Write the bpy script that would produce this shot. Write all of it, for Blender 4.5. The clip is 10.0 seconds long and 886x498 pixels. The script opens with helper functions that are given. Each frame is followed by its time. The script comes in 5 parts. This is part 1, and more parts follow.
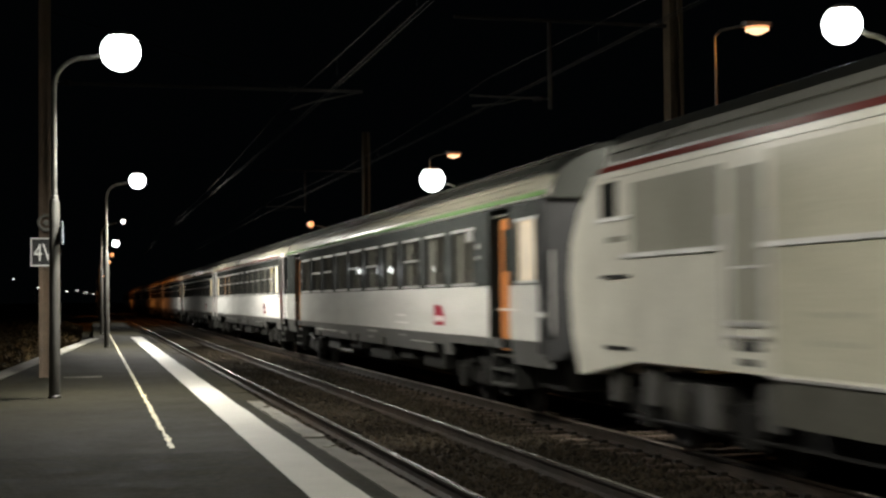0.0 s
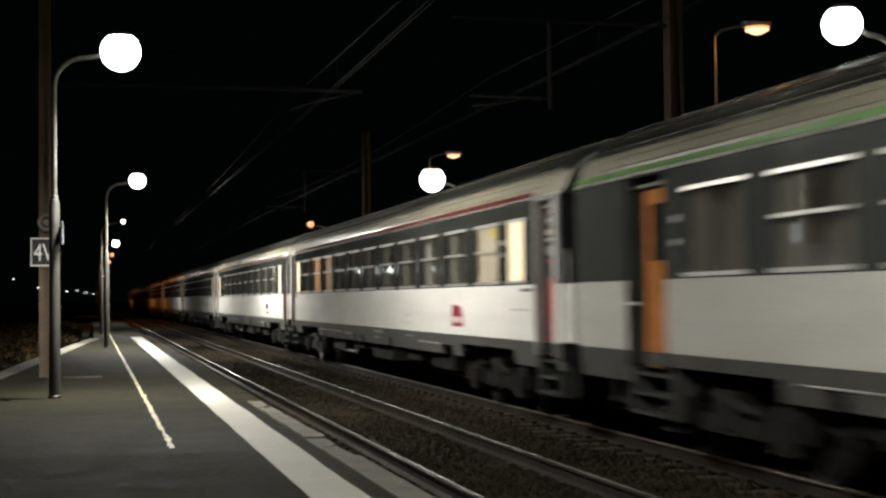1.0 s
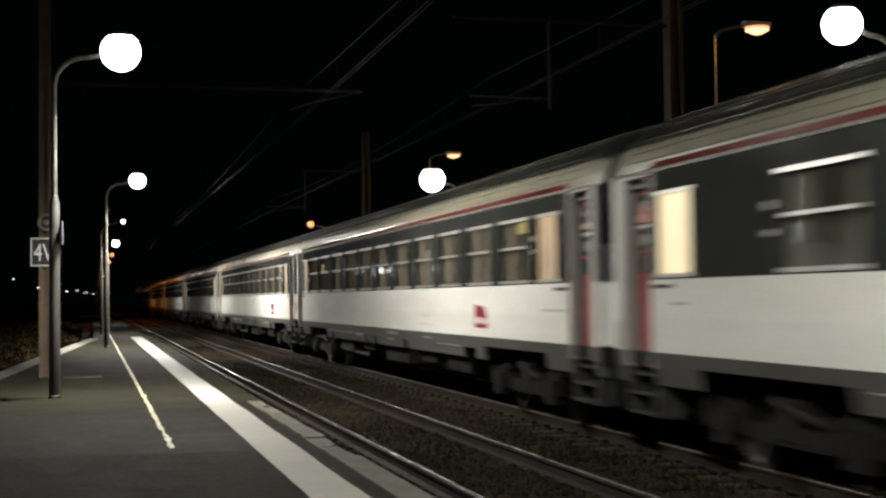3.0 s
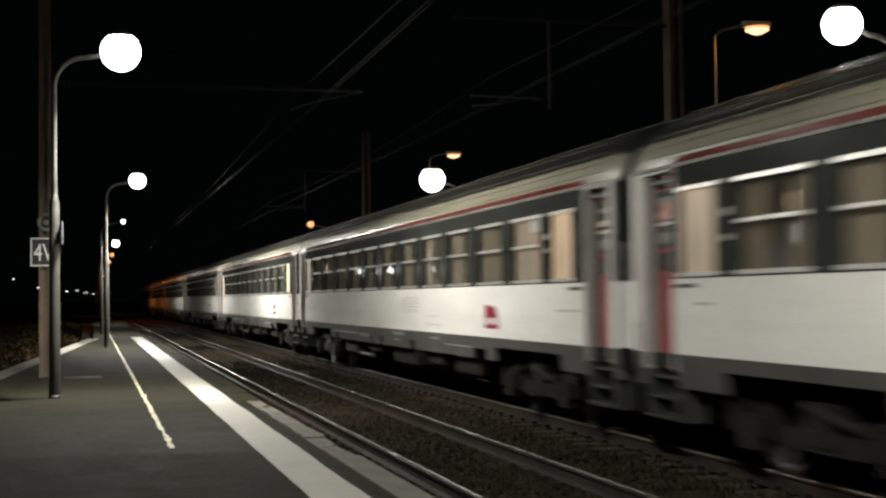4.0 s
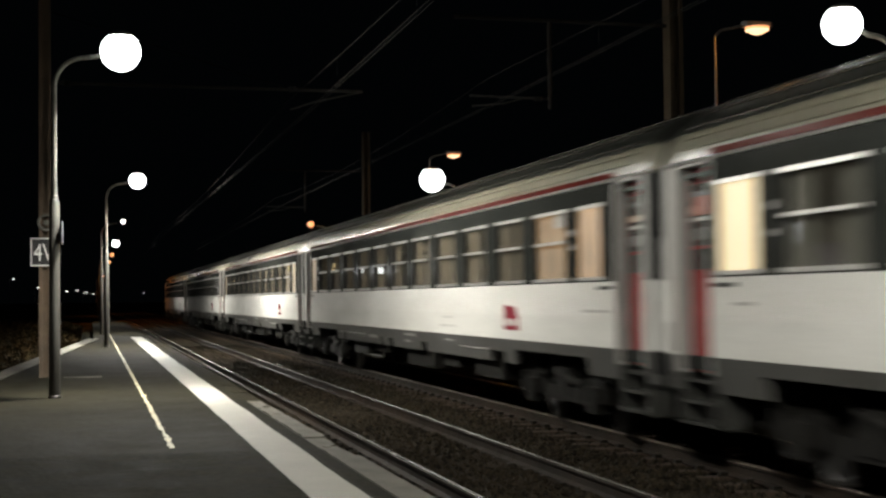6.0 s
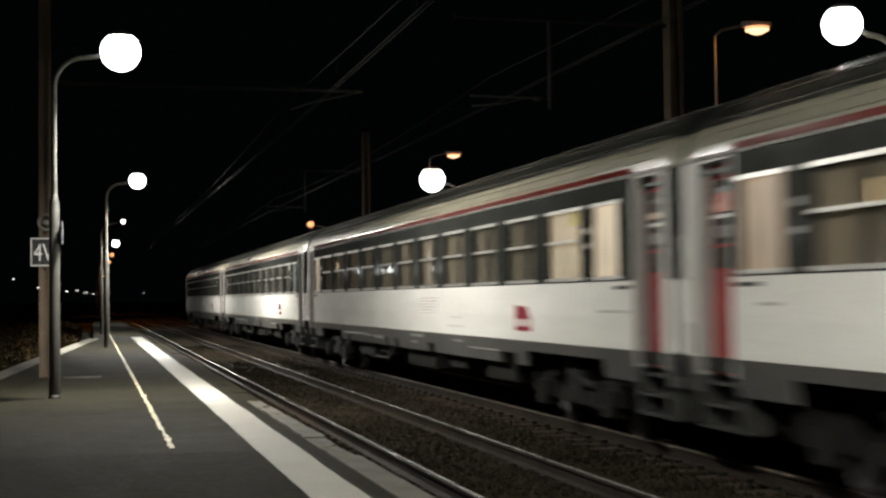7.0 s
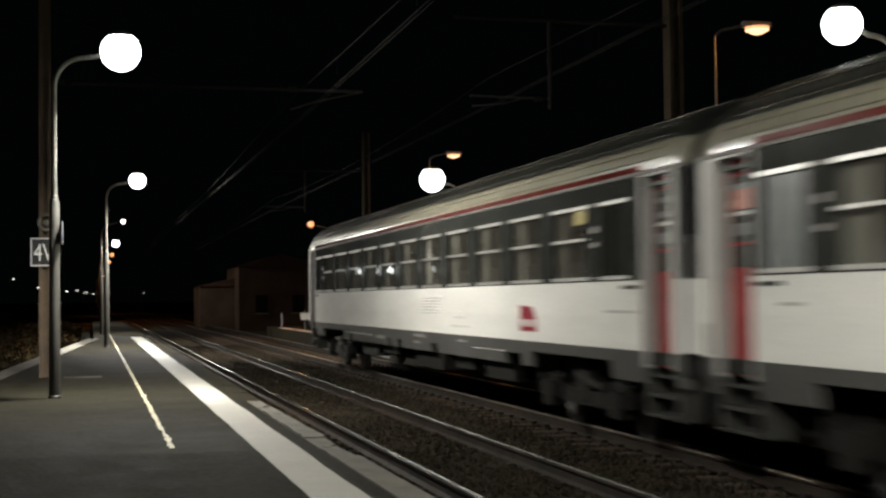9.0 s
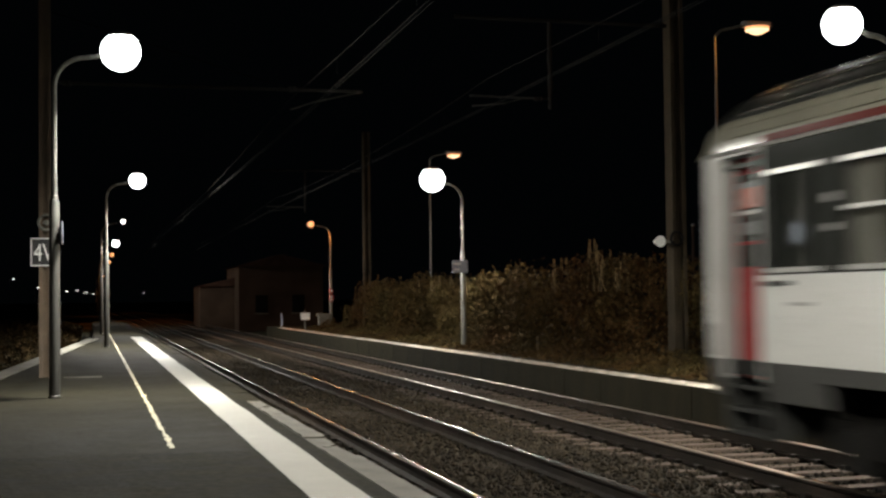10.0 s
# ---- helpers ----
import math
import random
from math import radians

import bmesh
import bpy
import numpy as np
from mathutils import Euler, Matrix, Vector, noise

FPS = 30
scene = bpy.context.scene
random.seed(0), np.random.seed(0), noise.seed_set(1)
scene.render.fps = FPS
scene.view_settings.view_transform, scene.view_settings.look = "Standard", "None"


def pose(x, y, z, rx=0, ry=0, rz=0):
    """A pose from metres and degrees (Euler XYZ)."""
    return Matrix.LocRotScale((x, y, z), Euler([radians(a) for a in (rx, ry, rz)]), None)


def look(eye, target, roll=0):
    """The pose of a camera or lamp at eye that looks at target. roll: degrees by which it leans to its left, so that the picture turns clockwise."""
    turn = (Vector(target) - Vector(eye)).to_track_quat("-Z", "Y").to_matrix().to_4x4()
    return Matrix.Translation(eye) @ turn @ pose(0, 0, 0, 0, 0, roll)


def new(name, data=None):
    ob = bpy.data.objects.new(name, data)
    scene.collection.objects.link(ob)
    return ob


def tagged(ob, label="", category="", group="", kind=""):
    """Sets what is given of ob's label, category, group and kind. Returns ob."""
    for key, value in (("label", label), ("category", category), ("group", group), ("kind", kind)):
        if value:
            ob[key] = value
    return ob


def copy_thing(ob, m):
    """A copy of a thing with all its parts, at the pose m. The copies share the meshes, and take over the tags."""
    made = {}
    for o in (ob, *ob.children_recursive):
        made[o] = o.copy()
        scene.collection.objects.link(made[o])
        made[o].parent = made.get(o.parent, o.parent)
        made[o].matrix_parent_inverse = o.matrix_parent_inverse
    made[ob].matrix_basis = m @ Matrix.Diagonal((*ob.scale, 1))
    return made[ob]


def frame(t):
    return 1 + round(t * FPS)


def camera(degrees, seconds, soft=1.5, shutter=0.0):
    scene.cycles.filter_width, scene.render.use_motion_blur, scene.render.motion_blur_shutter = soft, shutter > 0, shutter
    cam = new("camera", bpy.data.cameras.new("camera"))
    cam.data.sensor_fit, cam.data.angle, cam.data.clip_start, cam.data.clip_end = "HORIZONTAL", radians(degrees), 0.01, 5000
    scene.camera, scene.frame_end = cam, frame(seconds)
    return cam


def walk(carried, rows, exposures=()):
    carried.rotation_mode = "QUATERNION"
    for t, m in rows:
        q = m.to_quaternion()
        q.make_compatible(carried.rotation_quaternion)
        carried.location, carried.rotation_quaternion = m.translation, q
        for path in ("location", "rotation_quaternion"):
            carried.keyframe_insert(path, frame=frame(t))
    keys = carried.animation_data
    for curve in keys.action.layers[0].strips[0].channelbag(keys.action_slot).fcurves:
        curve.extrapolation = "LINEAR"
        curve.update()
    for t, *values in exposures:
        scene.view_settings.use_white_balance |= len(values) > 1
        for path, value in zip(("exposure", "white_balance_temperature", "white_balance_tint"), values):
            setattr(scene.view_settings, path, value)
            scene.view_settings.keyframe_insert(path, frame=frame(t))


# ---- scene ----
cam = camera(35.96, 10.0, soft=2.5, shutter=0.5)
EYE = (0.0, 0.0, 1.815)
YAW, PITCH, ROLL = radians(14.46), radians(2.03), -0.69
AIM = (EYE[0] + math.sin(YAW) * math.cos(PITCH), EYE[1] + math.cos(YAW) * math.cos(PITCH), EYE[2] + math.sin(PITCH))
walk(cam, [(0.0, look(EYE, AIM, ROLL)), (10.0, look(EYE, AIM, ROLL))], exposures=[(0.0, 0.0), (10.0, 0.0)])

# ---- plan: z = 0 is the rail top, +y runs along the tracks ----
NEAR_X, FAR_X, HALF_GAUGE = 4.175, 7.55, 0.7525
NEAR_TOP, NEAR_EDGE = 0.26, 2.60
FAR_TOP, FAR_EDGE = 0.36, 9.18
BED = -0.20
PITCH_COACH, FIRST_GAP = 26.4, 18.06
SPEED, SLOWING = 27.288, 0.0402

# ---- world and lamps ----
world = bpy.data.worlds.new("night")
world.use_nodes = True
world.node_tree.nodes["Background"].inputs[0].default_value = (0.35, 0.5, 0.6, 1)
world.node_tree.nodes["Background"].inputs[1].default_value = 0.0014
scene.world = world

WHITE, SODIUM = (1.0, 0.972, 0.88), (1.0, 0.34, 0.07)


def lamp(name, place, watts, colour, tilt=0.0):
    """A street luminaire's light; tilt: degrees by which it leans towards the tracks (+x)."""
    data = bpy.data.lights.new(name, "SPOT")
    data.energy, data.color, data.shadow_soft_size = 5.0 * watts, colour, 0.22
    data.spot_size, data.spot_blend = (radians(178), 0.6) if tilt else (radians(178), 0.06)
    ob = new(name, data)
    ob.location, ob.rotation_euler = place, (0, radians(-tilt), 0)
    return ob


for n, (x, y, z, watts, colour) in enumerate([
        (0.48, 23.05, 5.6, 700, WHITE), (1.54, 47.78, 5.6, 1000, WHITE), (1.48, 66.82, 5.35, 460, WHITE),
        (1.68, 98.9, 5.55, 190, WHITE), (1.73, 121.3, 5.5, 85, SODIUM), (1.76, 143.6, 5.5, 85, SODIUM),
        (1.85, 221.8, 5.5, 60, SODIUM), (0.30, 2.5, 5.6, 860, WHITE),
        (9.58, 15.97, 5.0, 680, WHITE), (9.58, 38.3, 4.9, 680, WHITE), (9.58, -6.5, 4.9, 420, WHITE),
        (10.54, 67.03, 5.2, 85, SODIUM), (15.07, 28.63, 7.75, 75, SODIUM), (15.28, 56.82, 7.75, 75, SODIUM)]):
    lamp("lamp_light", (x, y, z), watts * (1.3 if x < 9.6 else 1.0), colour, 28 if x < 2 else (-18 if x < 9.6 else 0))


# ---- materials ----
def mat(name, colour, rough=0.6, metal=0.0, scale=6.0, vary=0.25, fine=60.0, bump=0.15, dirt=None, dirt_scale=0.8, dirt_amount=0.5, depth=0.01, island=0.0, stretch=None, coat=0.0, spec=0.5, rvar=0.1):
    """Base colour with coarse and fine variation, stains in the dirt colour, relief."""
    m = bpy.data.materials.new(name)
    m.use_nodes = True
    t = m.node_tree
    n, k = t.nodes, t.links
    p = n["Principled BSDF"]
    p.inputs["Roughness"].default_value, p.inputs["Metallic"].default_value = rough, metal
    p.inputs["Coat Weight"].default_value, p.inputs["Specular IOR Level"].default_value = coat, spec
    tc = n.new("ShaderNodeTexCoord")
    src = tc.outputs["Object"]
    if stretch:
        mp = n.new("ShaderNodeMapping")
        mp.inputs["Scale"].default_value = stretch
        k.new(src, mp.inputs[0])
        src = mp.outputs[0]

    def tex(s, detail=6.0):
        x = n.new("ShaderNodeTexNoise")
        x.inputs["Scale"].default_value, x.inputs["Detail"].default_value = s, detail
        k.new(src, x.inputs["Vector"])
        return x.outputs["Fac"]

    def ramp(fac, a, b):
        r = n.new("ShaderNodeMapRange")
        r.inputs[1].default_value, r.inputs[2].default_value, r.inputs[3].default_value, r.inputs[4].default_value = 0.3, 0.7, a, b
        k.new(fac, r.inputs[0])
        return r.outputs[0]

    coarse, grain = tex(scale), tex(fine, 3.0)
    mul = n.new("ShaderNodeMath")
    mul.operation = "MULTIPLY"
    k.new(ramp(coarse, 1 - vary, 1 + vary), mul.inputs[0])
    k.new(ramp(grain, 1 - vary * 0.7, 1 + vary * 0.7), mul.inputs[1])
    value = mul.outputs[0]
    if island:
        g = n.new("ShaderNodeNewGeometry")
        r = n.new("ShaderNodeMapRange")
        r.inputs[3].default_value, r.inputs[4].default_value = 1 - island, 1 + island
        k.new(g.outputs["Random Per Island"], r.inputs[0])
        m2 = n.new("ShaderNodeMath")
        m2.operation = "MULTIPLY"
        k.new(value, m2.inputs[0]), k.new(r.outputs[0], m2.inputs[1])
        value = m2.outputs[0]
    base = n.new("ShaderNodeMix")
    base.data_type = "RGBA"
    base.inputs[6].default_value = (*colour, 1)
    base.inputs[7].default_value = (*(dirt or [c * 0.6 for c in colour]), 1)
    k.new(ramp(tex(dirt_scale), 0.0, dirt_amount), base.inputs[0])
    vm = n.new("ShaderNodeVectorMath")
    vm.operation = "SCALE"
    k.new(base.outputs[2], vm.inputs[0]), k.new(value, vm.inputs["Scale"])
    k.new(vm.outputs[0], p.inputs["Base Color"])
    k.new(ramp(coarse, max(0.03, rough - rvar), min(1, rough + rvar)), p.inputs["Roughness"])
    if bump:
        b = n.new("ShaderNodeBump")
        b.inputs["Strength"].default_value, b.inputs["Distance"].default_value = bump, depth
        k.new(grain, b.inputs["Height"]), k.new(b.outputs[0], p.inputs["Normal"])
    return m


def glow(name, colour, strength, folds=0.0, base=0.5):
    """A surface that gives off light; folds: unevenness in upright bands, as of a lit curtain."""
    m = bpy.data.materials.new(name)
    m.use_nodes = True
    n, k = m.node_tree.nodes, m.node_tree.links
    p = n["Principled BSDF"]
    p.inputs["Base Color"].default_value = (base, base * 0.95, base * 0.84, 1)
    p.inputs["Emission Color"].default_value, p.inputs["Emission Strength"].default_value = (*colour, 1), strength
    if folds:
        tc, mp, nz, mr = (n.new("ShaderNode" + x) for x in ("TexCoord", "Mapping", "TexNoise", "MapRange"))
        mp.inputs["Scale"].default_value = (1, 5.0, 0.7)
        nz.inputs["Scale"].default_value = 1.6
        mr.inputs[1].default_value, mr.inputs[2].default_value = 0.3, 0.7
        mr.inputs[3].default_value, mr.inputs[4].default_value = strength * (1 - folds), strength * (1 + folds)
        k.new(tc.outputs["Object"], mp.inputs[0]), k.new(mp.outputs[0], nz.inputs["Vector"]), k.new(nz.outputs["Fac"], mr.inputs[0])
        k.new(mr.outputs[0], p.inputs["Emission Strength"])
    return m


def glass(name, tint=0.85, dust=0.15):
    """Clear pane with a mirror gloss and a thin film of dust."""
    m = bpy.data.materials.new(name)
    m.use_nodes = True
    t = m.node_tree
    n, k = t.nodes, t.links
    tr, gl, df, mx, m2, fr = (n.new("ShaderNode" + s) for s in ("BsdfTransparent", "BsdfGlossy", "BsdfDiffuse", "MixShader", "MixShader", "Fresnel"))
    tr.inputs[0].default_value = (tint, tint, tint * 0.98, 1)
    df.inputs[0].default_value = (0.30, 0.28, 0.23, 1)
    gl.inputs["Roughness"].default_value = 0.03
    fr.inputs[0].default_value = 1.5
    tc, nz, mr = n.new("ShaderNodeTexCoord"), n.new("ShaderNodeTexNoise"), n.new("ShaderNodeMapRange")
    nz.inputs["Scale"].default_value = 1.7
    mr.inputs[1].default_value, mr.inputs[2].default_value, mr.inputs[3].default_value, mr.inputs[4].default_value = 0.3, 0.7, dust * 0.5, dust * 1.5
    k.new(tc.outputs["Object"], nz.inputs["Vector"]), k.new(nz.outputs["Fac"], mr.inputs[0]), k.new(mr.outputs[0], m2.inputs[0])
    k.new(tr.outputs[0], m2.inputs[1]), k.new(df.outputs[0], m2.inputs[2])
    k.new(fr.outputs[0], mx.inputs[0]), k.new(m2.outputs[0], mx.inputs[1]), k.new(gl.outputs[0], mx.inputs[2])
    k.new(mx.outputs[0], n["Material Output"].inputs[0])
    return m


ASPHALT = mat("asphalt", (0.0235, 0.0212, 0.0130), 0.85, scale=1.6, vary=0.34, fine=9, bump=0.8, dirt=(0.014, 0.0135, 0.010), dirt_scale=0.8, dirt_amount=0.8, depth=0.008, spec=0.08)
ASPHALT_OLD = mat("asphalt_patched", (0.0215, 0.0195, 0.0122), 0.9, scale=3.0, vary=0.55, fine=11, bump=0.8, dirt=(0.010, 0.0095, 0.0072), dirt_scale=1.3, dirt_amount=0.8, depth=0.012, spec=0.08)
CONCRETE = mat("concrete", (0.17, 0.158, 0.13), 0.85, scale=3, vary=0.25, fine=80, bump=0.5, dirt=(0.05, 0.047, 0.038), dirt_scale=1.9, dirt_amount=0.7, depth=0.006)
# stained concrete, with the platform walls' shade also put into the colour
CONCRETE_DARK = mat("stained_shaded_concrete", (0.026, 0.022, 0.0135), 0.9, scale=2.5, vary=0.3, fine=60, bump=0.5, dirt=(0.013, 0.012, 0.008), dirt_scale=0.9, dirt_amount=0.8, stretch=(1, 1, 0.35), spec=0.08)
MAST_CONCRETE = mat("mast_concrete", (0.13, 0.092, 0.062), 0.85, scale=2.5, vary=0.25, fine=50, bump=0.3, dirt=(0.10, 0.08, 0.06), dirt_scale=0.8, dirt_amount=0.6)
# mast concrete again, the far mast's weak light put into its colour
MAST_DIMMED = mat("dimmed_mast_concrete", (0.042, 0.032, 0.021), 0.9, scale=2.5, vary=0.25, fine=50, bump=0.3, dirt=(0.015, 0.012, 0.009), dirt_scale=0.8, dirt_amount=0.6, spec=0.08)
WHITE_PAINT = mat("worn_white_paint", (0.45, 0.442, 0.40), 0.6, scale=3, vary=0.08, fine=70, bump=0.3, dirt=(0.36, 0.35, 0.31), dirt_scale=1.6, dirt_amount=0.55)
KERB_PAINT = mat("dull_kerb_paint", (0.30, 0.29, 0.255), 0.7, scale=3, vary=0.15, fine=40, bump=0.2, dirt=(0.16, 0.15, 0.12), dirt_scale=1.2, dirt_amount=0.7, spec=0.2)
PALE_EDGE = mat("pale_edge_paint", (0.88, 0.79, 0.67), 0.25, scale=3, vary=0.1, fine=50, bump=0, dirt=(0.55, 0.5, 0.42), dirt_scale=0.9, dirt_amount=0.5)
TAR = mat("old_tar", (0.022, 0.021, 0.018), 0.8, scale=8, vary=0.4, fine=40, bump=0.6, spec=0.05)
LITTER = mat("leaf_litter", (0.020, 0.0145, 0.0070), 0.95, scale=5, vary=0.5, fine=22, bump=1.0, dirt=(0.028, 0.02, 0.010), dirt_scale=1.0, dirt_amount=0.8, depth=0.03, spec=0.05)
YELLOW_PAINT = mat("worn_yellow_paint", (0.62, 0.55, 0.34), 0.6, scale=7, vary=0.25, fine=60, bump=0.3, dirt=(0.30, 0.27, 0.18), dirt_scale=5, dirt_amount=0.8)
BALLAST = mat("ballast", (0.022, 0.017, 0.0095), 0.95, scale=4, vary=0.3, fine=28, bump=1.0, dirt=(0.03, 0.024, 0.018), dirt_scale=0.6, dirt_amount=0.8, depth=0.04, spec=0.05)
STONE = mat("ballast_stone", (0.025, 0.0192, 0.0122), 0.9, scale=9, vary=0.3, fine=60, bump=0.3, dirt=(0.018, 0.014, 0.010), dirt_scale=0.8, dirt_amount=0.8, island=0.55, spec=0.08)
RAIL = mat("rusty_rail_steel", (0.012, 0.009, 0.0062), 0.75, 0.2, scale=4, vary=0.3, fine=60, bump=0.2, dirt=(0.05, 0.035, 0.027), spec=0.1)
RAIL_HEAD = mat("polished_rail_head", (0.50, 0.48, 0.44), 0.26, 1.0, scale=3, vary=0.1, fine=40, bump=0, stretch=(1, 0.2, 1), rvar=0.02)
RAIL_HEAD_DULL = mat("dull_rail_head", (0.24, 0.20, 0.16), 0.42, 1.0, scale=3, vary=0.15, fine=40, bump=0, stretch=(1, 0.2, 1), rvar=0.02)
SLEEPER = mat("weathered_sleeper", (0.048, 0.035, 0.027), 0.9, scale=5, vary=0.3, fine=50, bump=0.5, dirt=(0.045, 0.033, 0.025), dirt_scale=2, dirt_amount=0.8, spec=0.1)
FASTENER = mat("dark_fastener", (0.018, 0.015, 0.012), 0.7, 0.4, spec=0.1)
GALV = mat("galvanised_post", (0.18, 0.176, 0.155), 0.5, 0.4, scale=5, vary=0.2, fine=40, bump=0.1, dirt=(0.13, 0.125, 0.11))
POST_DARK = mat("grey_painted_post", (0.05, 0.048, 0.041), 0.55, 0.1, scale=4, vary=0.2, fine=40, bump=0.1)
# overhead steel and wires: lack of upward lamp light put into the colour
STEEL_DARK = mat("dark_steel", (0.008, 0.0075, 0.007), 0.8, 0.1, scale=5, vary=0.25, spec=0.1)
ARM_STEEL = mat("unlit_arm_steel", (0.021, 0.021, 0.020), 0.7, 0.1, scale=5, vary=0.25, spec=0.1)
WIRE = mat("unlit_copper_wire", (0.0085, 0.008, 0.0072), 0.85, 0.0, spec=0.06)
HOUSING = mat("luminaire_housing", (0.25, 0.25, 0.24), 0.4, 0.3)
BOWL_WHITE = glow("lit_white_bowl", (0.95, 1.0, 0.97), 7)
BOWL_DIM = glow("lit_white_bowl_far", (1.0, 0.97, 0.85), 5)
BOWL_SODIUM = glow("lit_sodium_bowl", (1.0, 0.40, 0.15), 1.35)
CORE_SODIUM = glow("sodium_burner_glow", (1.0, 0.62, 0.36), 1.9)
SIGN_BLACK = mat("black_enamel", (0.02, 0.02, 0.02), 0.4, vary=0.1, bump=0)
SIGN_WHITE = mat("white_enamel", (0.86, 0.86, 0.83), 0.4, vary=0.06, bump=0)
SIGN_GREY = mat("grey_sign", (0.30, 0.34, 0.40), 0.5, vary=0.1, bump=0)
RED_PAINT = mat("red_paint", (0.35, 0.045, 0.03), 0.5, vary=0.15, bump=0.05)
EARTH = mat("dark_earth", (0.045, 0.036, 0.025), 0.95, scale=1.2, vary=0.4, fine=20, bump=0.8, dirt=(0.03, 0.035, 0.018), dirt_scale=0.25, dirt_amount=0.9, depth=0.05, spec=0.1)
LEAF = mat("autumn_leaf", (0.045, 0.0345, 0.0135), 0.9, scale=0.6, vary=0.45, fine=9, bump=0, dirt=(0.046, 0.023, 0.009), dirt_scale=0.5, dirt_amount=0.9, island=0.42, spec=0.05)
LEAF_DARK = mat("dark_leaf", (0.016, 0.016, 0.007), 0.7, scale=0.6, vary=0.4, fine=9, bump=0, dirt=(0.06, 0.035, 0.015), dirt_scale=0.5, dirt_amount=0.9, island=0.6, spec=0.05)
PLUME = mat("dry_plume", (0.16, 0.115, 0.06), 0.8, vary=0.3, bump=0, island=0.4, spec=0.2)
WALL_RENDER = mat("brown_render", (0.042, 0.025, 0.017), 0.9, scale=0.6, vary=0.25, fine=20, bump=0.3, dirt=(0.11, 0.08, 0.06), dirt_scale=0.2, dirt_amount=0.7, spec=0.08)
ROOF_TILE = mat("clay_roof", (0.07, 0.038, 0.028), 0.85, scale=2, vary=0.3, fine=15, bump=0.6, spec=0.1)

T_WHITE = mat("coach_white", (0.86, 0.855, 0.82), 0.2, scale=1.6, vary=0.05, fine=25, bump=0.02, dirt=(0.75, 0.74, 0.69), dirt_scale=0.7, dirt_amount=0.6, stretch=(1, 0.35, 1.6), spec=0.22, rvar=0.015)
T_WHITE_DULL = mat("coach_dull_white", (0.57, 0.565, 0.53), 0.22, scale=1.6, vary=0.05, fine=25, bump=0.02, dirt=(0.47, 0.46, 0.42), dirt_scale=0.7, dirt_amount=0.6, stretch=(1, 0.35, 1.6), spec=0.22, rvar=0.015)
T_SKIRT = mat("coach_grey_skirt", (0.092, 0.092, 0.088), 0.4, scale=1.5, vary=0.15, fine=25, bump=0.05, dirt=(0.06, 0.057, 0.05), dirt_scale=0.9, dirt_amount=0.7, spec=0.22, rvar=0.015)
T_BAND = mat("coach_dark_band", (0.034, 0.037, 0.034), 0.09, scale=1.5, vary=0.12, fine=25, bump=0.02, dirt=(0.045, 0.046, 0.041), dirt_scale=0.8, dirt_amount=0.6, spec=0.22, rvar=0.015)
T_GREYBAND = mat("coach_grey_band", (0.066, 0.071, 0.067), 0.1, scale=1.5, vary=0.1, fine=25, bump=0.02, spec=0.22, rvar=0.015)
T_ROOF = mat("coach_roof_cream", (0.28, 0.265, 0.205), 0.25, scale=1.2, vary=0.1, fine=25, bump=0.03, dirt=(0.21, 0.20, 0.155), dirt_scale=0.5, dirt_amount=0.7, stretch=(1, 0.3, 1), spec=0.22, rvar=0.015)
T_ROOFTOP = mat("coach_roof_dark", (0.021, 0.022, 0.019), 0.32, 0.0, scale=1.2, vary=0.2, fine=25, bump=0.05, stretch=(1, 0.3, 1), spec=0.22, rvar=0.015)
T_RED = mat("coach_red_stripe", (0.14, 0.027, 0.022), 0.1, vary=0.1, bump=0, spec=0.22, rvar=0.015)
T_GREEN = mat("coach_green_stripe", (0.16, 0.29, 0.11), 0.1, vary=0.1, bump=0, spec=0.22, rvar=0.015)
T_DOOR = mat("coach_red_door", (0.46, 0.05, 0.055), 0.14, vary=0.1, bump=0.02, spec=0.22, rvar=0.015)
T_DOOR_ORANGE = mat("coach_orange_door", (0.62, 0.24, 0.075), 0.14, vary=0.1, bump=0.02, spec=0.22, rvar=0.015)
T_RIB = mat("dark_metal_rib", (0.16, 0.155, 0.13), 0.2, 0.6, vary=0.1, bump=0, rvar=0.02)
T_RIM = mat("aluminium_rim", (0.66, 0.65, 0.62), 0.35, 0.7, vary=0.08, bump=0.02)
T_RUBBER = mat("black_rubber", (0.018, 0.018, 0.018), 0.7, vary=0.2, spec=0.15)
# grime, darkened further for the shade under the train
T_BOGIE = mat("grimy_shaded_bogie", (0.009, 0.0085, 0.0075), 0.75, 0.1, scale=5, vary=0.35, fine=40, bump=0.2, dirt=(0.013, 0.012, 0.010), dirt_scale=3, spec=0.12)
T_STEP = mat("dull_grey_step", (0.045, 0.045, 0.041), 0.6, scale=4, vary=0.3, fine=30, bump=0.05, spec=0.15)
T_WHEEL = mat("wheel_steel", (0.022, 0.019, 0.016), 0.6, 0.3, vary=0.2)
T_INSIDE = mat("coach_interior", (0.085, 0.08, 0.065), 0.7, scale=1, vary=0.15)
T_SEAT = mat("seat_fabric", (0.10, 0.09, 0.10), 0.9, vary=0.25, fine=90)
T_CURTAIN_BEIGE = mat("beige_curtain", (0.20, 0.165, 0.115), 0.9, vary=0.2, fine=30, stretch=(1, 4, 0.2))
T_CURTAIN = mat("coach_curtain", (0.15, 0.152, 0.13), 0.9, vary=0.15, fine=30, stretch=(1, 4, 0.2))
T_LOGO = mat("logo_red", (0.36, 0.06, 0.08), 0.15, vary=0.08, bump=0)
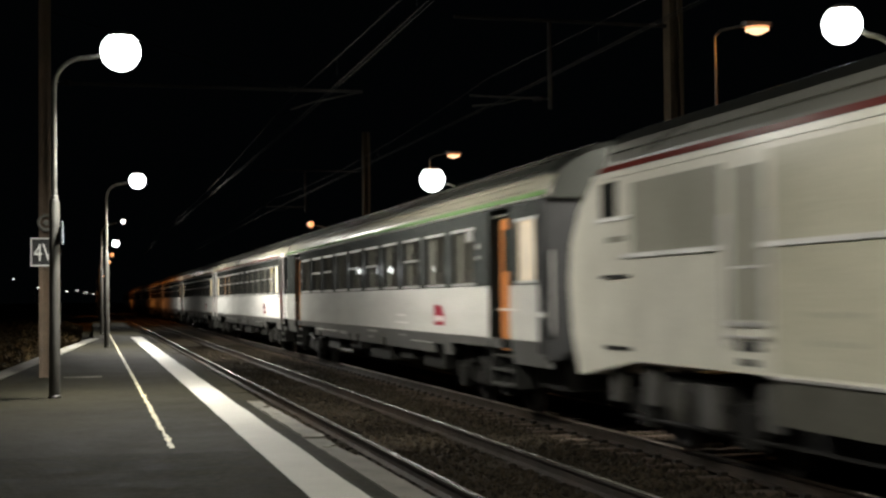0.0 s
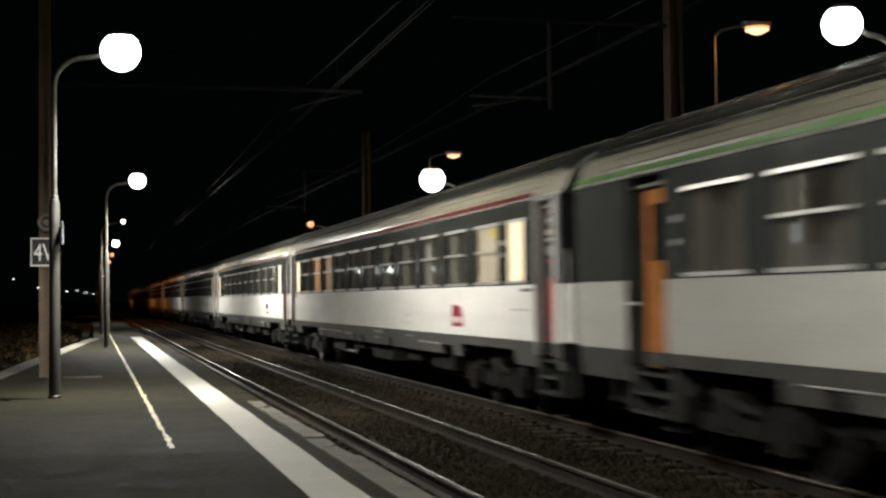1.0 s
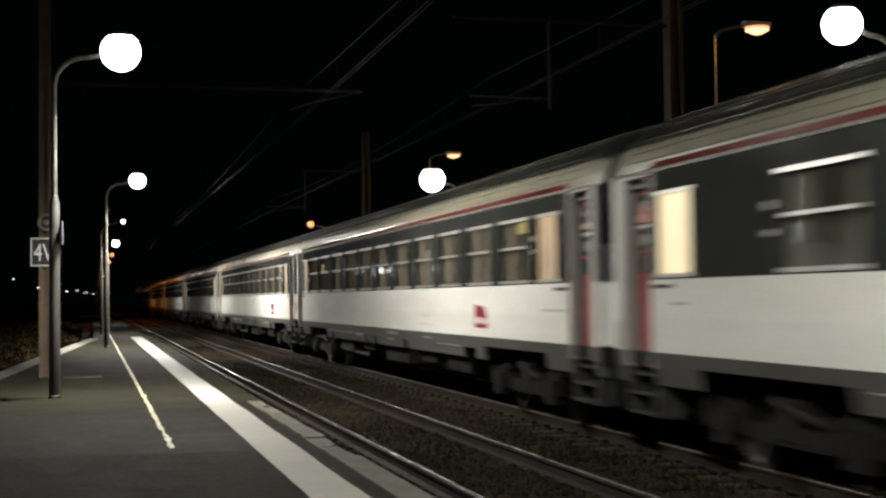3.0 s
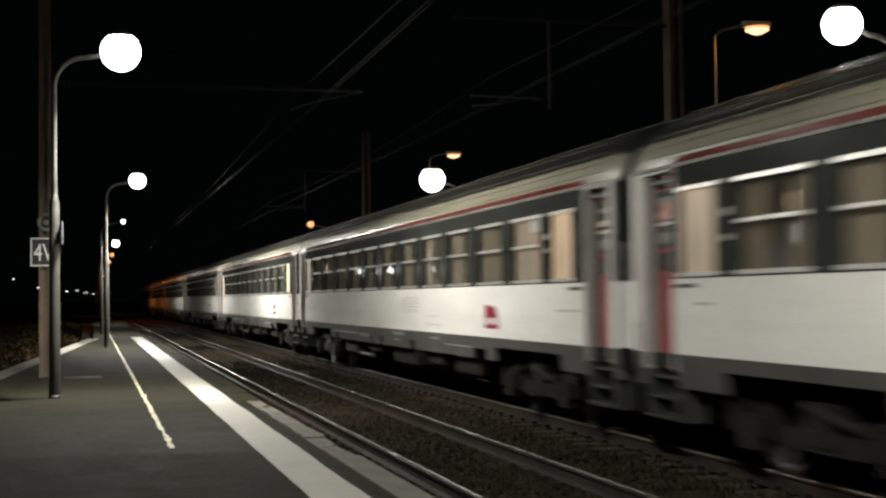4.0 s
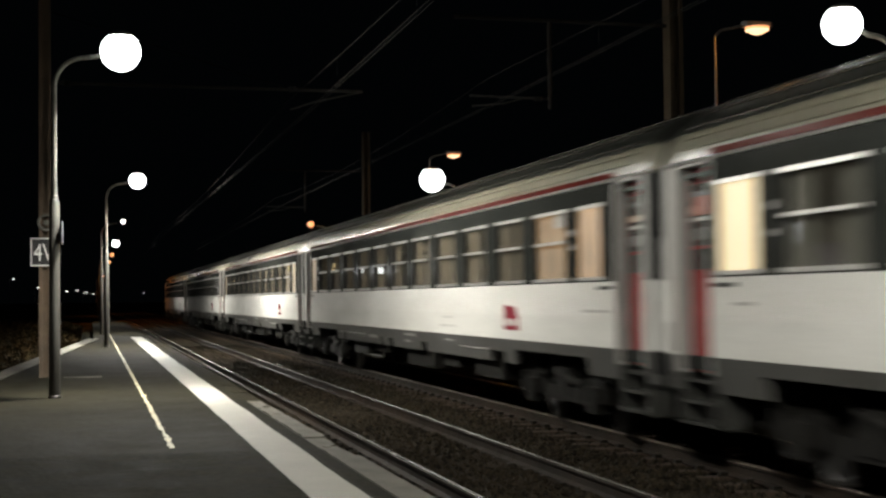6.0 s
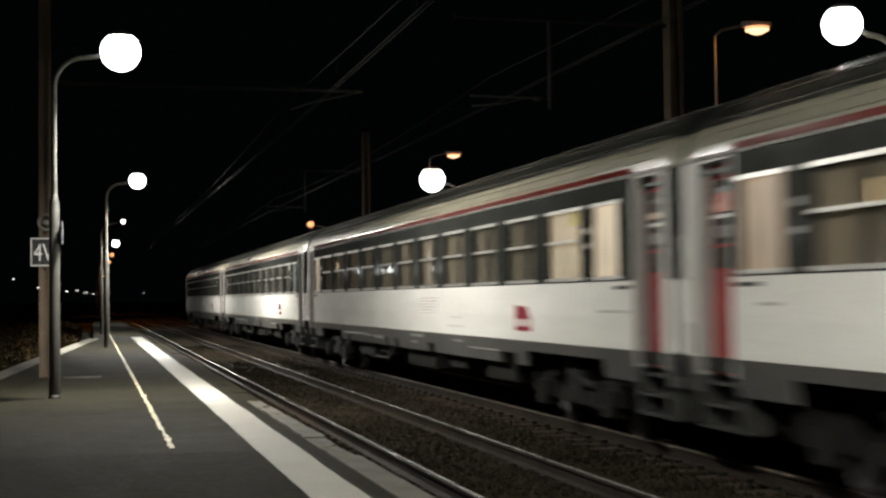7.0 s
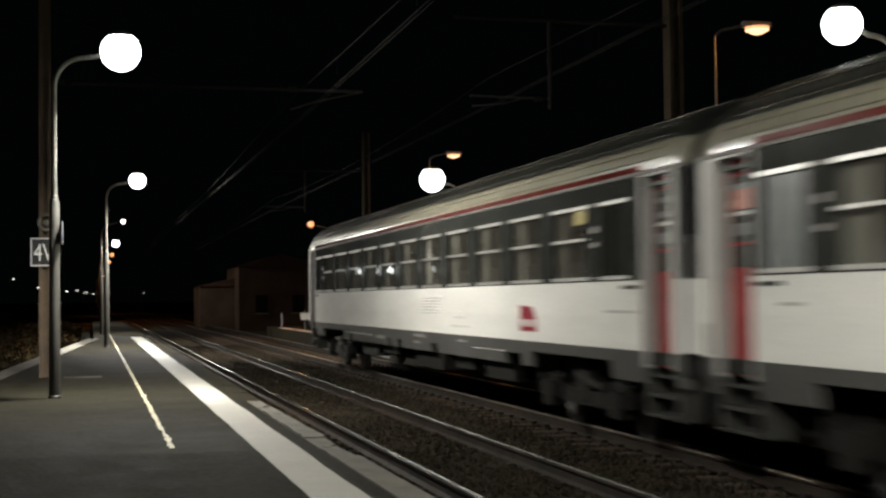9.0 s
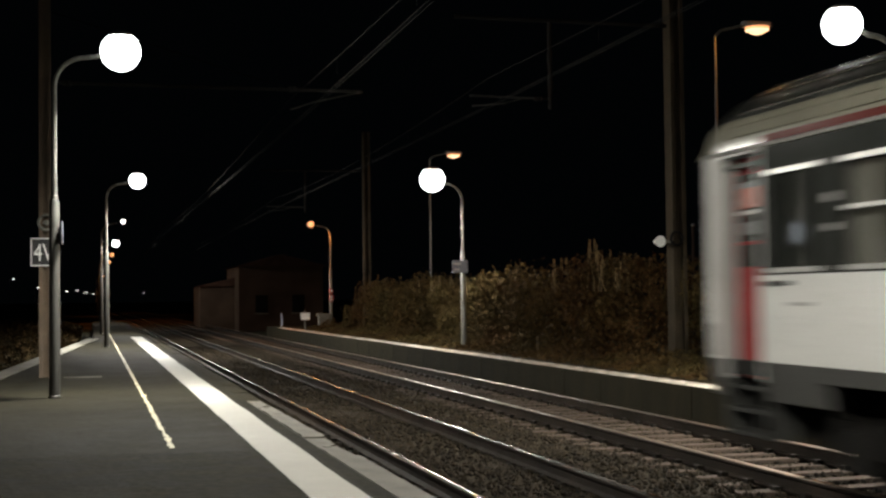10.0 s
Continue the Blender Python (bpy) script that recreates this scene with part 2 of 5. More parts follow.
T_FAINT = mat("faint_grey_print", (0.50, 0.49, 0.46), 0.4, vary=0.06, bump=0)
T_FROST = mat("frosted_pane", (0.22, 0.235, 0.23), 0.25, vary=0.15, fine=12, bump=0, stretch=(1, 3, 0.3))
T_SALMON = mat("salmon_notice", (0.62, 0.17, 0.11), 0.4, vary=0.1, bump=0)
T_PALE = mat("pale_grey_print", (0.36, 0.35, 0.33), 0.5, vary=0.08, bump=0)
T_GLASS = glass("coach_glass", 0.84)
LIT_CREAM = glow("lit_frosted_pane", (1.0, 0.80, 0.44), 0.85, 0.12)
LIT_LAMP = glow("lit_cabin_lamp", (1.0, 0.74, 0.36), 2.2)
LIT_ORANGE = glow("lit_orange_pane", (1.0, 0.45, 0.15), 0.75, 0.6, 0.15)
LIT_DIM = glow("dim_lit_pane", (1.0, 0.66, 0.36), 0.21, 0.7, 0.16)
LIT_WARM = glow("lit_warm_pane", (1.0, 0.58, 0.25), 0.34, 0.75, 0.2)
LIT_PALE = glow("lit_pale_pane", (1.0, 0.78, 0.48), 0.42, 0.6, 0.3)
# olive grey sides, weaker lamp light away from the cab put into the colour
L_BODY = mat("loco_dimmed_grey", (0.50, 0.48, 0.375), 0.18, scale=1.6, vary=0.08, fine=25, bump=0.03, dirt=(0.38, 0.36, 0.27), dirt_scale=0.6, dirt_amount=0.7, stretch=(1, 0.4, 1.4), spec=0.22, rvar=0.015)
L_CAB = mat("loco_pale_grey", (0.70, 0.68, 0.59), 0.18, scale=1.6, vary=0.08, fine=25, bump=0.03, dirt=(0.62, 0.60, 0.51), dirt_scale=0.6, dirt_amount=0.6, spec=0.22, rvar=0.015)
L_ROOF = mat("loco_roof_grey", (0.15, 0.148, 0.128), 0.35, scale=1.6, vary=0.15, fine=25, bump=0.03, stretch=(1, 0.4, 1), spec=0.3)
L_UNDER = mat("loco_under_panel", (0.085, 0.082, 0.066), 0.4, scale=2, vary=0.2, fine=25, bump=0.05, dirt=(0.05, 0.047, 0.038), dirt_scale=1.2, spec=0.22)
L_GRIME = mat("loco_bogie_grime", (0.05, 0.048, 0.039), 0.6, scale=4, vary=0.35, fine=30, bump=0.1, dirt=(0.02, 0.018, 0.015), dirt_scale=2.5, dirt_amount=0.8)
L_PANEL = mat("loco_panel_grey", (0.36, 0.35, 0.29), 0.16, scale=1.6, vary=0.1, fine=25, bump=0.03, spec=0.22, rvar=0.015)


# ---- mesh helpers ----
class Mesh:
    """Collects boxes, prisms and tubes into one mesh."""

    def __init__(self):
        self.v, self.f, self.m = [], [], []

    def add(self, verts, faces, mi=0):
        o = len(self.v)
        self.v.extend(verts)
        self.f.extend([tuple(i + o for i in f) for f in faces])
        self.m.extend([mi] * len(faces))
        return self

    def box(self, x0, x1, y0, y1, z0, z1, mi=0, c=0.0):
        """A box; c: chamfer of the upright edges."""
        if c <= 0:
            p = [(x0, y0), (x1, y0), (x1, y1), (x0, y1)]
        else:
            p = [(x0 + c, y0), (x1 - c, y0), (x1, y0 + c), (x1, y1 - c), (x1 - c, y1), (x0 + c, y1), (x0, y1 - c), (x0, y0 + c)]
        return self.prism([(a, b, z0) for a, b in p], (0, 0, z1 - z0), mi)

    def prism(self, ring, along, mi=0):
        n, a = len(ring), Vector(along)
        v = [tuple(r) for r in ring] + [tuple(Vector(r) + a) for r in ring]
        f = [tuple(range(n - 1, -1, -1)), tuple(range(n, 2 * n))]
        f += [(i, (i + 1) % n, n + (i + 1) % n, n + i) for i in range(n)]
        return self.add(v, f, mi)

    def tube(self, points, radius, sides=10, mi=0):
        """A tube along points; radius: a number or one for each point."""
        pts = [Vector(p) for p in points]
        rad = radius if isinstance(radius, (list, tuple)) else [radius] * len(pts)
        v, f = [], []
        side = None
        for i, p in enumerate(pts):
            d = (pts[min(i + 1, len(pts) - 1)] - pts[max(i - 1, 0)]).normalized()
            if side is None:
                side = d.orthogonal().normalized()
            side = (side - d * side.dot(d)).normalized()
            up = d.cross(side)
            for j in range(sides):
                a = 2 * math.pi * j / sides
                v.append(tuple(p + (side * math.cos(a) + up * math.sin(a)) * rad[i]))
        for i in range(len(pts) - 1):
            for j in range(sides):
                a, b = i * sides + j, i * sides + (j + 1) % sides
                f.append((a, b, b + sides, a + sides))
        f += [tuple(range(sides - 1, -1, -1)), tuple(range(len(v) - sides, len(v)))]
        return self.add(v, f, mi)

    def lathe(self, centre, axis, profile, sides=16, mi=0):
        """Rings (distance along axis, radius) round an axis 'x', 'y' or 'z'."""
        c = Vector(centre)
        ax = {"x": (Vector((1, 0, 0)), Vector((0, 1, 0)), Vector((0, 0, 1))), "y": (Vector((0, 1, 0)), Vector((0, 0, 1)), Vector((1, 0, 0))),
              "z": (Vector((0, 0, 1)), Vector((1, 0, 0)), Vector((0, 1, 0)))}[axis]
        v, f = [], []
        for d, r in profile:
            for j in range(sides):
                a = 2 * math.pi * j / sides
                v.append(tuple(c + ax[0] * d + (ax[1] * math.cos(a) + ax[2] * math.sin(a)) * r))
        for i in range(len(profile) - 1):
            for j in range(sides):
                a, b = i * sides + j, i * sides + (j + 1) % sides
                f.append((a, b, b + sides, a + sides))
        f += [tuple(range(sides - 1, -1, -1)), tuple(range(len(v) - sides, len(v)))]
        return self.add(v, f, mi)

    def plate(self, x0, x1, ys, zs, solid_cell, mi=0):
        """A plate across x, cut at ys and zs, with the cells (i, j) kept where solid_cell says so; one connected mesh."""
        ids = {}

        def vid(k, i, j):
            if (k, i, j) not in ids:
                ids[k, i, j] = len(self.v)
                self.v.append(((x0, x1)[k], ys[i], zs[j]))
            return ids[k, i, j]
        ok = lambda i, j: 0 <= i < len(ys) - 1 and 0 <= j < len(zs) - 1 and solid_cell(i, j)
        for i in range(len(ys) - 1):
            for j in range(len(zs) - 1):
                if not ok(i, j):
                    continue
                quads = [[(k, i, j), (k, i + 1, j), (k, i + 1, j + 1), (k, i, j + 1)] for k in (0, 1)]
                for di, dj, e in ((-1, 0, ((i, j), (i, j + 1))), (1, 0, ((i + 1, j), (i + 1, j + 1))), (0, -1, ((i, j), (i + 1, j))), (0, 1, ((i, j + 1), (i + 1, j + 1)))):
                    if not ok(i + di, j + dj):
                        quads.append([(0, *e[0]), (0, *e[1]), (1, *e[1]), (1, *e[0])])
                for q in quads:
                    self.f.append(tuple(vid(*p) for p in q))
                    self.m.append(mi)
        return self

    def data(self, name, mats, smooth=False, mend=True):
        me = bpy.data.meshes.new(name)
        me.from_pydata(self.v, [], self.f)
        for m in mats if isinstance(mats, (list, tuple)) else [mats]:
            me.materials.append(m)
        me.polygons.foreach_set("material_index", self.m)
        me.update()
        if mend:
            bm = bmesh.new()
            bm.from_mesh(me)
            bmesh.ops.recalc_face_normals(bm, faces=bm.faces)
            bm.to_mesh(me)
            bm.free()
        if smooth:
            me.shade_smooth()
            me.set_sharp_from_angle(angle=radians(35))
        return me


def part(name, mesh, mats, parent, label="", smooth=False, at=None):
    """Links a Mesh (or mesh data) as one object under a thing or part."""
    ob = new(name, mesh if isinstance(mesh, bpy.types.Mesh) else mesh.data(name, mats, smooth))
    ob.parent = parent
    if at is not None:
        ob.location = at
    if label:
        tagged(ob, label)
    return ob


def thing(name, label, category, at=(0, 0, 0), group="", kind=""):
    ob = new(name)
    ob.location = at
    ob.empty_display_size = 0.3
    return tagged(ob, label, category, group, kind)


def solid(name, mesh, mats, label, category, kind="structure", smooth=False):
    return tagged(new(name, mesh.data(name, mats, smooth)), label, category, "", kind)


# ---- ground, tracks ----
def bed_height(x):
    """Ballast is heaped between the tracks, covers the near sleepers and leaves the far ones bare."""
    return np.where(x < 5.3, -0.172, -0.205) + 0.05 * np.exp(-((x - 5.86) / 0.55) ** 2)


def ground():
    m = Mesh().box(-1500, 1500, -400, 3000, -1.0, -0.46)
    solid("ground", m, EARTH, "dark bare earth reaching to the horizon", "ground")
    # ballast bed, a gently uneven sheet from platform to platform
    m, ys = Mesh(), [-30 + 0.5 * i for i in range(180)] + [60 + 4 * i for i in range(80)]
    xs = [2.55 + 0.25 * i for i in range(28)]
    v = []
    for y in ys:
        for x in xs:
            v.append((x, y, float(bed_height(x)) - 0.015 + 0.03 * noise.noise((x * 1.3, y * 0.8, 0)) if 2.7 < x < 9.1 else BED - 0.1))
    n = len(xs)
    f = [(j * n + i, j * n + i + 1, (j + 1) * n + i + 1, (j + 1) * n + i) for j in range(len(ys) - 1) for i in range(n - 1)]
    m.add(v, f)
    solid("ballast_bed", m, BALLAST, "brown crushed stone bed under both tracks", "ballast")


def stones():
    rng = np.random.default_rng(3)
    ico = [(0, 0, 1), (0.9, 0, 0.2), (0.25, 0.85, 0.1), (-0.75, 0.5, 0.2), (-0.7, -0.55, 0.1), (0.3, -0.85, 0.2), (0, 0, -0.8)]
    tri = [(0, 1, 2), (0, 2, 3), (0, 3, 4), (0, 4, 5), (0, 5, 1), (6, 2, 1), (6, 3, 2), (6, 4, 3), (6, 5, 4), (6, 1, 5)]
    base, faces = np.array(ico), np.array(tri)
    count = 52000
    y = 8 + 52 * rng.random(count) ** 1.7
    x = 2.72 + 6.4 * rng.random(count)
    size = 0.014 + 0.034 * rng.random(count) ** 2
    off_rail = np.min(np.abs(x[:, None] - np.array([NEAR_X - HALF_GAUGE, NEAR_X + HALF_GAUGE, FAR_X - HALF_GAUGE, FAR_X + HALF_GAUGE])), axis=1) > 0.11
    x, y, size = x[off_rail], y[off_rail], size[off_rail]
    count = len(x)
    jit = base[None] * (0.7 + 0.6 * rng.random((count, 7, 1))) * size[:, None, None]
    a = rng.random(count) * 6.283
    c, s = np.cos(a)[:, None], np.sin(a)[:, None]
    px, py = jit[:, :, 0] * c - jit[:, :, 1] * s, jit[:, :, 0] * s + jit[:, :, 1] * c
    z = bed_height(x) - 0.012 + 0.016 * rng.random(count) + 0.012 * np.sin(x * 2.1 + y * 1.7) * np.sin(y * 0.9)
    v = np.stack([px + x[:, None], py + y[:, None], jit[:, :, 2] + z[:, None]], axis=2).reshape(-1, 3)
    f = (faces[None] + (np.arange(count) * 7)[:, None, None]).reshape(-1, 3)
    me = bpy.data.meshes.new("ballast_stones")
    me.from_pydata(v.tolist(), [], f.tolist())
    me.materials.append(STONE)
    tagged(new("ballast_stones", me), "loose brown crushed stones lying between the rails", "ballast", "", "stuff")


def track(name, x, label, head, sleeper_top):
    t = thing(name, label, "railway track", (x, 0, 0), kind="structure")
    y0, y1 = -40.0, 420.0
    prof = [(-0.075, -0.172), (0.075, -0.172), (0.075, -0.16), (0.012, -0.14), (0.010, -0.048), (0.036, -0.038), (0.036, -0.014), (0.033, -0.006), (0.026, -0.0022), (0.014, -0.0006), (0.0, 0.0), (-0.014, -0.0006), (-0.026, -0.0022), (-0.033, -0.006), (-0.036, -0.014), (-0.036, -0.038), (-0.010, -0.048), (-0.012, -0.14), (-0.075, -0.16)]
    m = Mesh().prism([(a, y0, b) for a, b in prof], (0, y1 - y0, 0))
    me = m.data("rail", [RAIL, head], True)
    for p in me.polygons:
        if p.center.z > -0.012 and abs(p.normal.y) < 0.5:
            p.material_index = 1
    for side in (-1, 1):
        part("rail", me, None, t, at=(side * HALF_GAUGE, 0, 0))
    sl = Mesh().prism([(-1.3, -0.125, sleeper_top), (-1.3, -0.105, sleeper_top + 0.03), (-1.3, 0.105, sleeper_top + 0.03), (-1.3, 0.125, sleeper_top), (-1.3, 0.125, sleeper_top - 0.14), (-1.3, -0.125, sleeper_top - 0.14)], (2.6, 0, 0)).data("sleeper", SLEEPER)
    fm = Mesh()
    far = Mesh()
    rng = random.Random(5)
    for i in range(560):
        y = -12 + 0.6 * i
        if i < 150:
            ob = part("sleeper", sl, None, t, at=(rng.uniform(-0.03, 0.03), y, rng.uniform(-0.008, 0.004)))
            ob.rotation_euler = (0, 0, rng.uniform(-0.02, 0.02))
        else:
            far.box(-1.3, 1.3, y - 0.12, y + 0.12, sleeper_top - 0.1, sleeper_top + 0.03)
        if i < 200:
            for s in (-1, 1):
                for k in (-1, 1):
                    cx = s * HALF_GAUGE + k * 0.105
                    fm.box(cx - 0.04, cx + 0.04, y - 0.05, y + 0.05, sleeper_top + 0.0, sleeper_top + 0.075)
    tagged(part("far_sleepers", far, SLEEPER, t), kind="stuff")
    tagged(part("rail_fasteners", fm, FASTENER, t), kind="stuff")


# ---- platforms ----
def near_platform():
    t = thing("pavement_near_platform", "low asphalt station platform with concrete edge slabs", "platform", kind="structure")
    # outline narrows towards the far end
    far_y, back = 112.0, lambda y: -1.89 + (y - 30.7) * 0.0693 if y < 59 else 0.08
    ring = [(-8.0, -30), (2.16, -30), (2.16, far_y), (0.08, far_y), (0.08, 59), (back(14.4), 14.4), (-8.0, -8)]
    part("asphalt_surface", Mesh().prism([(x, y, -0.5) for x, y in ring], (0, 0, 0.76)), ASPHALT, t)
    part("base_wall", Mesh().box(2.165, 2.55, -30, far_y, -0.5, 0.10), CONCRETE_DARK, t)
    # older rougher surfacing near the viewer, 4 mm proud, with an uneven border
    rng = random.Random(2)
    edge = [(back(14.4) + 0.05 + (1.62 - back(14.4)) * i / 24, 14.45 + rng.uniform(-0.05, 0.05) - 0.25 * (i / 24)) for i in range(25)]
    ring = [(-7.9, -29), (1.62, -29)] + edge[::-1] + [(-7.9, -8)]
    part("patched_asphalt", Mesh().prism([(x, y, NEAR_TOP - 0.01) for x, y in ring], (0, 0, 0.014)), ASPHALT_OLD, t)
    part("asphalt_edge_strip", Mesh().box(2.165, 2.315, -30, far_y, 0.1, NEAR_TOP - 0.012), ASPHALT_OLD, t)
    sv, sf = [], []
    for i in range(230):
        y = -9.0 + i * 0.303
        a = 1.65 + 0.014 * noise.noise((y * 0.5, 1, 0)) + rng.uniform(-0.004, 0.004)
        b = 2.10 + 0.016 * noise.noise((y * 0.45, 7, 0)) + rng.uniform(-0.004, 0.004)
        sv += [(a, y, NEAR_TOP - 0.02), (a, y, NEAR_TOP + 0.006), (b, y, NEAR_TOP + 0.006), (b, y, NEAR_TOP - 0.02)]
        if i:
            o = 4 * i
            sf += [(o - 4 + j, o - 3 + j, o + 1 + j, o + j) for j in range(3)]
    part("edge_stripe", Mesh().add(sv, sf), WHITE_PAINT, t, "broad worn white painted stripe")
    v, f = [], []
    for i in range(420):
        y = 14.7 + i * 0.125
        w = 0.027 + 0.012 * noise.noise((y * 2.2, 0, 0)) + rng.uniform(-0.012, 0.012)
        c = 0.82 + 0.02 * noise.noise((y * 0.6, 3, 0)) + rng.uniform(-0.008, 0.008)
        v += [(c - w, y, NEAR_TOP + 0.005), (c + w, y, NEAR_TOP + 0.005)]
        if i and rng.random() > 0.03:
            f.append((2 * i - 2, 2 * i - 1, 2 * i + 1, 2 * i))
    part("safety_line", Mesh().add(v, f), YELLOW_PAINT, t, "thin worn yellowish line")
    m = Mesh()
    m.prism([(back(y) - 0.22 if k else back(y) + 0.22, y, 0.0) for y, k in ((14.4, 1), (14.4, 0), (59, 0), (59, 1))], (0, 0, NEAR_TOP + 0.012))
    part("back_kerb", m, KERB_PAINT, t, "white painted back kerb")
    for x0, x1, y, w in ((-3.2, 1.3, 12.9, 0.05), (-2.4, 0.4, 11.8, 0.07), (-0.9, 1.5, 13.55, 0.04), (-3.0, -0.2, 10.9, 0.09), (-2.2, -0.6, 22.6, 0.06)):
        ring_a = [(x0 + (x1 - x0) * i / 14, y + rng.uniform(-0.04, 0.04) - w * rng.random(), NEAR_TOP + 0.005) for i in range(15)]
        ring_b = [(x, yy + w * rng.uniform(0.2, 1.4), z) for x, yy, z in ring_a]
        part("tar_seam", Mesh().add(ring_a + ring_b, [(i, i + 1, i + 16, i + 15) for i in range(14)]), TAR, t, "dark uneven tar seam")
    part("cover_plate", Mesh().box(-0.55, 0.2, 29.0, 29.25, NEAR_TOP - 0.01, NEAR_TOP + 0.012), CONCRETE, t, "worn concrete cover strip")
    # concrete edge slabs, one by one: sound near the viewer, broken further on
    slabs = []
    for k in range(6):
        r2 = random.Random(k + 40)
        w, b, chip = 0.28, 1.992, (0.008 if k < 3 else 0.05)
        inner = [(r2.uniform(0, chip), b * i / 6) for i in range(7)]
        outer = [(w - r2.uniform(0, chip * 0.8), b * i / 6) for i in range(7)]
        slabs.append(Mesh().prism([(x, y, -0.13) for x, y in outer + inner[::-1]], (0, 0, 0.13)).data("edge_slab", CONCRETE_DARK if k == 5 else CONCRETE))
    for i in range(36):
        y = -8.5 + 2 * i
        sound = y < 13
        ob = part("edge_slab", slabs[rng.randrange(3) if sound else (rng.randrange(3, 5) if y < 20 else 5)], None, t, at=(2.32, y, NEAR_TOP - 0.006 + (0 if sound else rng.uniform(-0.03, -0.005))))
        ob.rotation_euler = (0, rng.uniform(-0.01, 0.01) * (1 if sound else 3), rng.uniform(-0.004, 0.004))
    rubble = Mesh()
    for i in range(9):
        x, y, q = rng.uniform(2.36, 2.52), 13.5 + 9 * rng.random() ** 1.3, rng.uniform(0.03, 0.08)
        rubble.box(x - q, x + q, y - q * rng.uniform(0.6, 1.6), y + q, NEAR_TOP - 0.05, NEAR_TOP - 0.024 + rng.uniform(0.0, 0.012), c=q * 0.35)
    tagged(part("broken_edge", rubble, CONCRETE, t), kind="stuff")


def far_platform():
    t = thing("pavement_far_platform", "low station platform with a pale edge strip", "platform", kind="structure")
    part("earth_surface", Mesh().box(FAR_EDGE + 0.502, 13.5, -30, 74, -0.5, FAR_TOP - 0.004), LITTER, t)
    panel = Mesh().box(0, 0.5, 0.01, 1.99, -0.86, 0, c=0.0)
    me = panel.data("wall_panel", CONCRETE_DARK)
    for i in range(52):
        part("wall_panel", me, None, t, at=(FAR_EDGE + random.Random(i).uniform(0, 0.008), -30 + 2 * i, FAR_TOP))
    part("edge_line", Mesh().box(FAR_EDGE + 0.04, FAR_EDGE + 0.44, -30, 37.3, FAR_TOP, FAR_TOP + 0.006), PALE_EDGE, t, "pale worn edge paving strip")
    part("edge_line", Mesh().box(FAR_EDGE + 0.04, FAR_EDGE + 0.44, 37.7, 70, FAR_TOP, FAR_TOP + 0.006), PALE_EDGE, t, "pale worn edge paving strip")


# ---- masts and lamps ----
def lamp_post(at, reach, height, bowl, label, slim=False, group="platform lamps", size=1.0):
    """Curved-arm post; reach: arm length (positive towards +x), height: bowl above the base."""
    t = thing("platform_lamp", label, "street lamp", at, group)
    s = 1 if reach > 0 else -1
    r = 0.5
    top = height - 0.12
    low = 0.57 * height
    if not slim:
        part("base_column", Mesh().lathe((0, 0, 0), "z", [(0, 0.11), (0.03, 0.11), (0.05, 0.092), (low - 0.05, 0.082), (low, 0.05)], 14), POST_DARK, t, smooth=True)
    else:
        part("base_column", Mesh().lathe((0, 0, 0), "z", [(0, 0.10), (0.03, 0.10), (0.05, 0.075), (low - 0.05, 0.07), (low, 0.045)], 14), GALV, t, smooth=True)
    pts = [(0, 0, low - 0.02), (0, 0, top - r)] + [(s * r * (1 - math.cos(a)), 0, top - r + r * math.sin(a)) for a in [math.pi / 2 * i / 8 for i in range(1, 9)]] + [(s * (abs(reach) - 0.27), 0, top + 0.05)]
    part("arm", Mesh().tube(pts, [0.042, 0.040] + [0.036] * 8 + [0.030], 10), GALV, t, smooth=True)
    part("collar", Mesh().lathe((0, 0, low - 0.01), "z", [(0, 0.06), (0.05, 0.06), (0.06, 0.045)], 12), GALV, t, smooth=True)
    head(t, (reach, 0, height), s, bowl, size)
    return t


def head(t, c, s, bowl, size=1.0):
    x, y, z = c
    # globe enlarged to the lamp's blown-out glare, wider than a true bowl
    r = 0.33 * size
    part("housing", Mesh().lathe((x, y, z), "z", [(r * 0.74, r * 0.68), (r * 0.80, r * 0.66), (r * 0.98, r * 0.42), (r * 1.04, r * 0.12)], 18), HOUSING, t, smooth=True)
    ring = [(r * math.sin(radians(a)), r * math.cos(radians(a))) for a in (-84, -70, -55, -40, -25, -10, 5, 20, 35, 48)]
    part("bowl", Mesh().lathe((x, y, z), "z", ring, 22), bowl, t, "glowing globe", smooth=True)


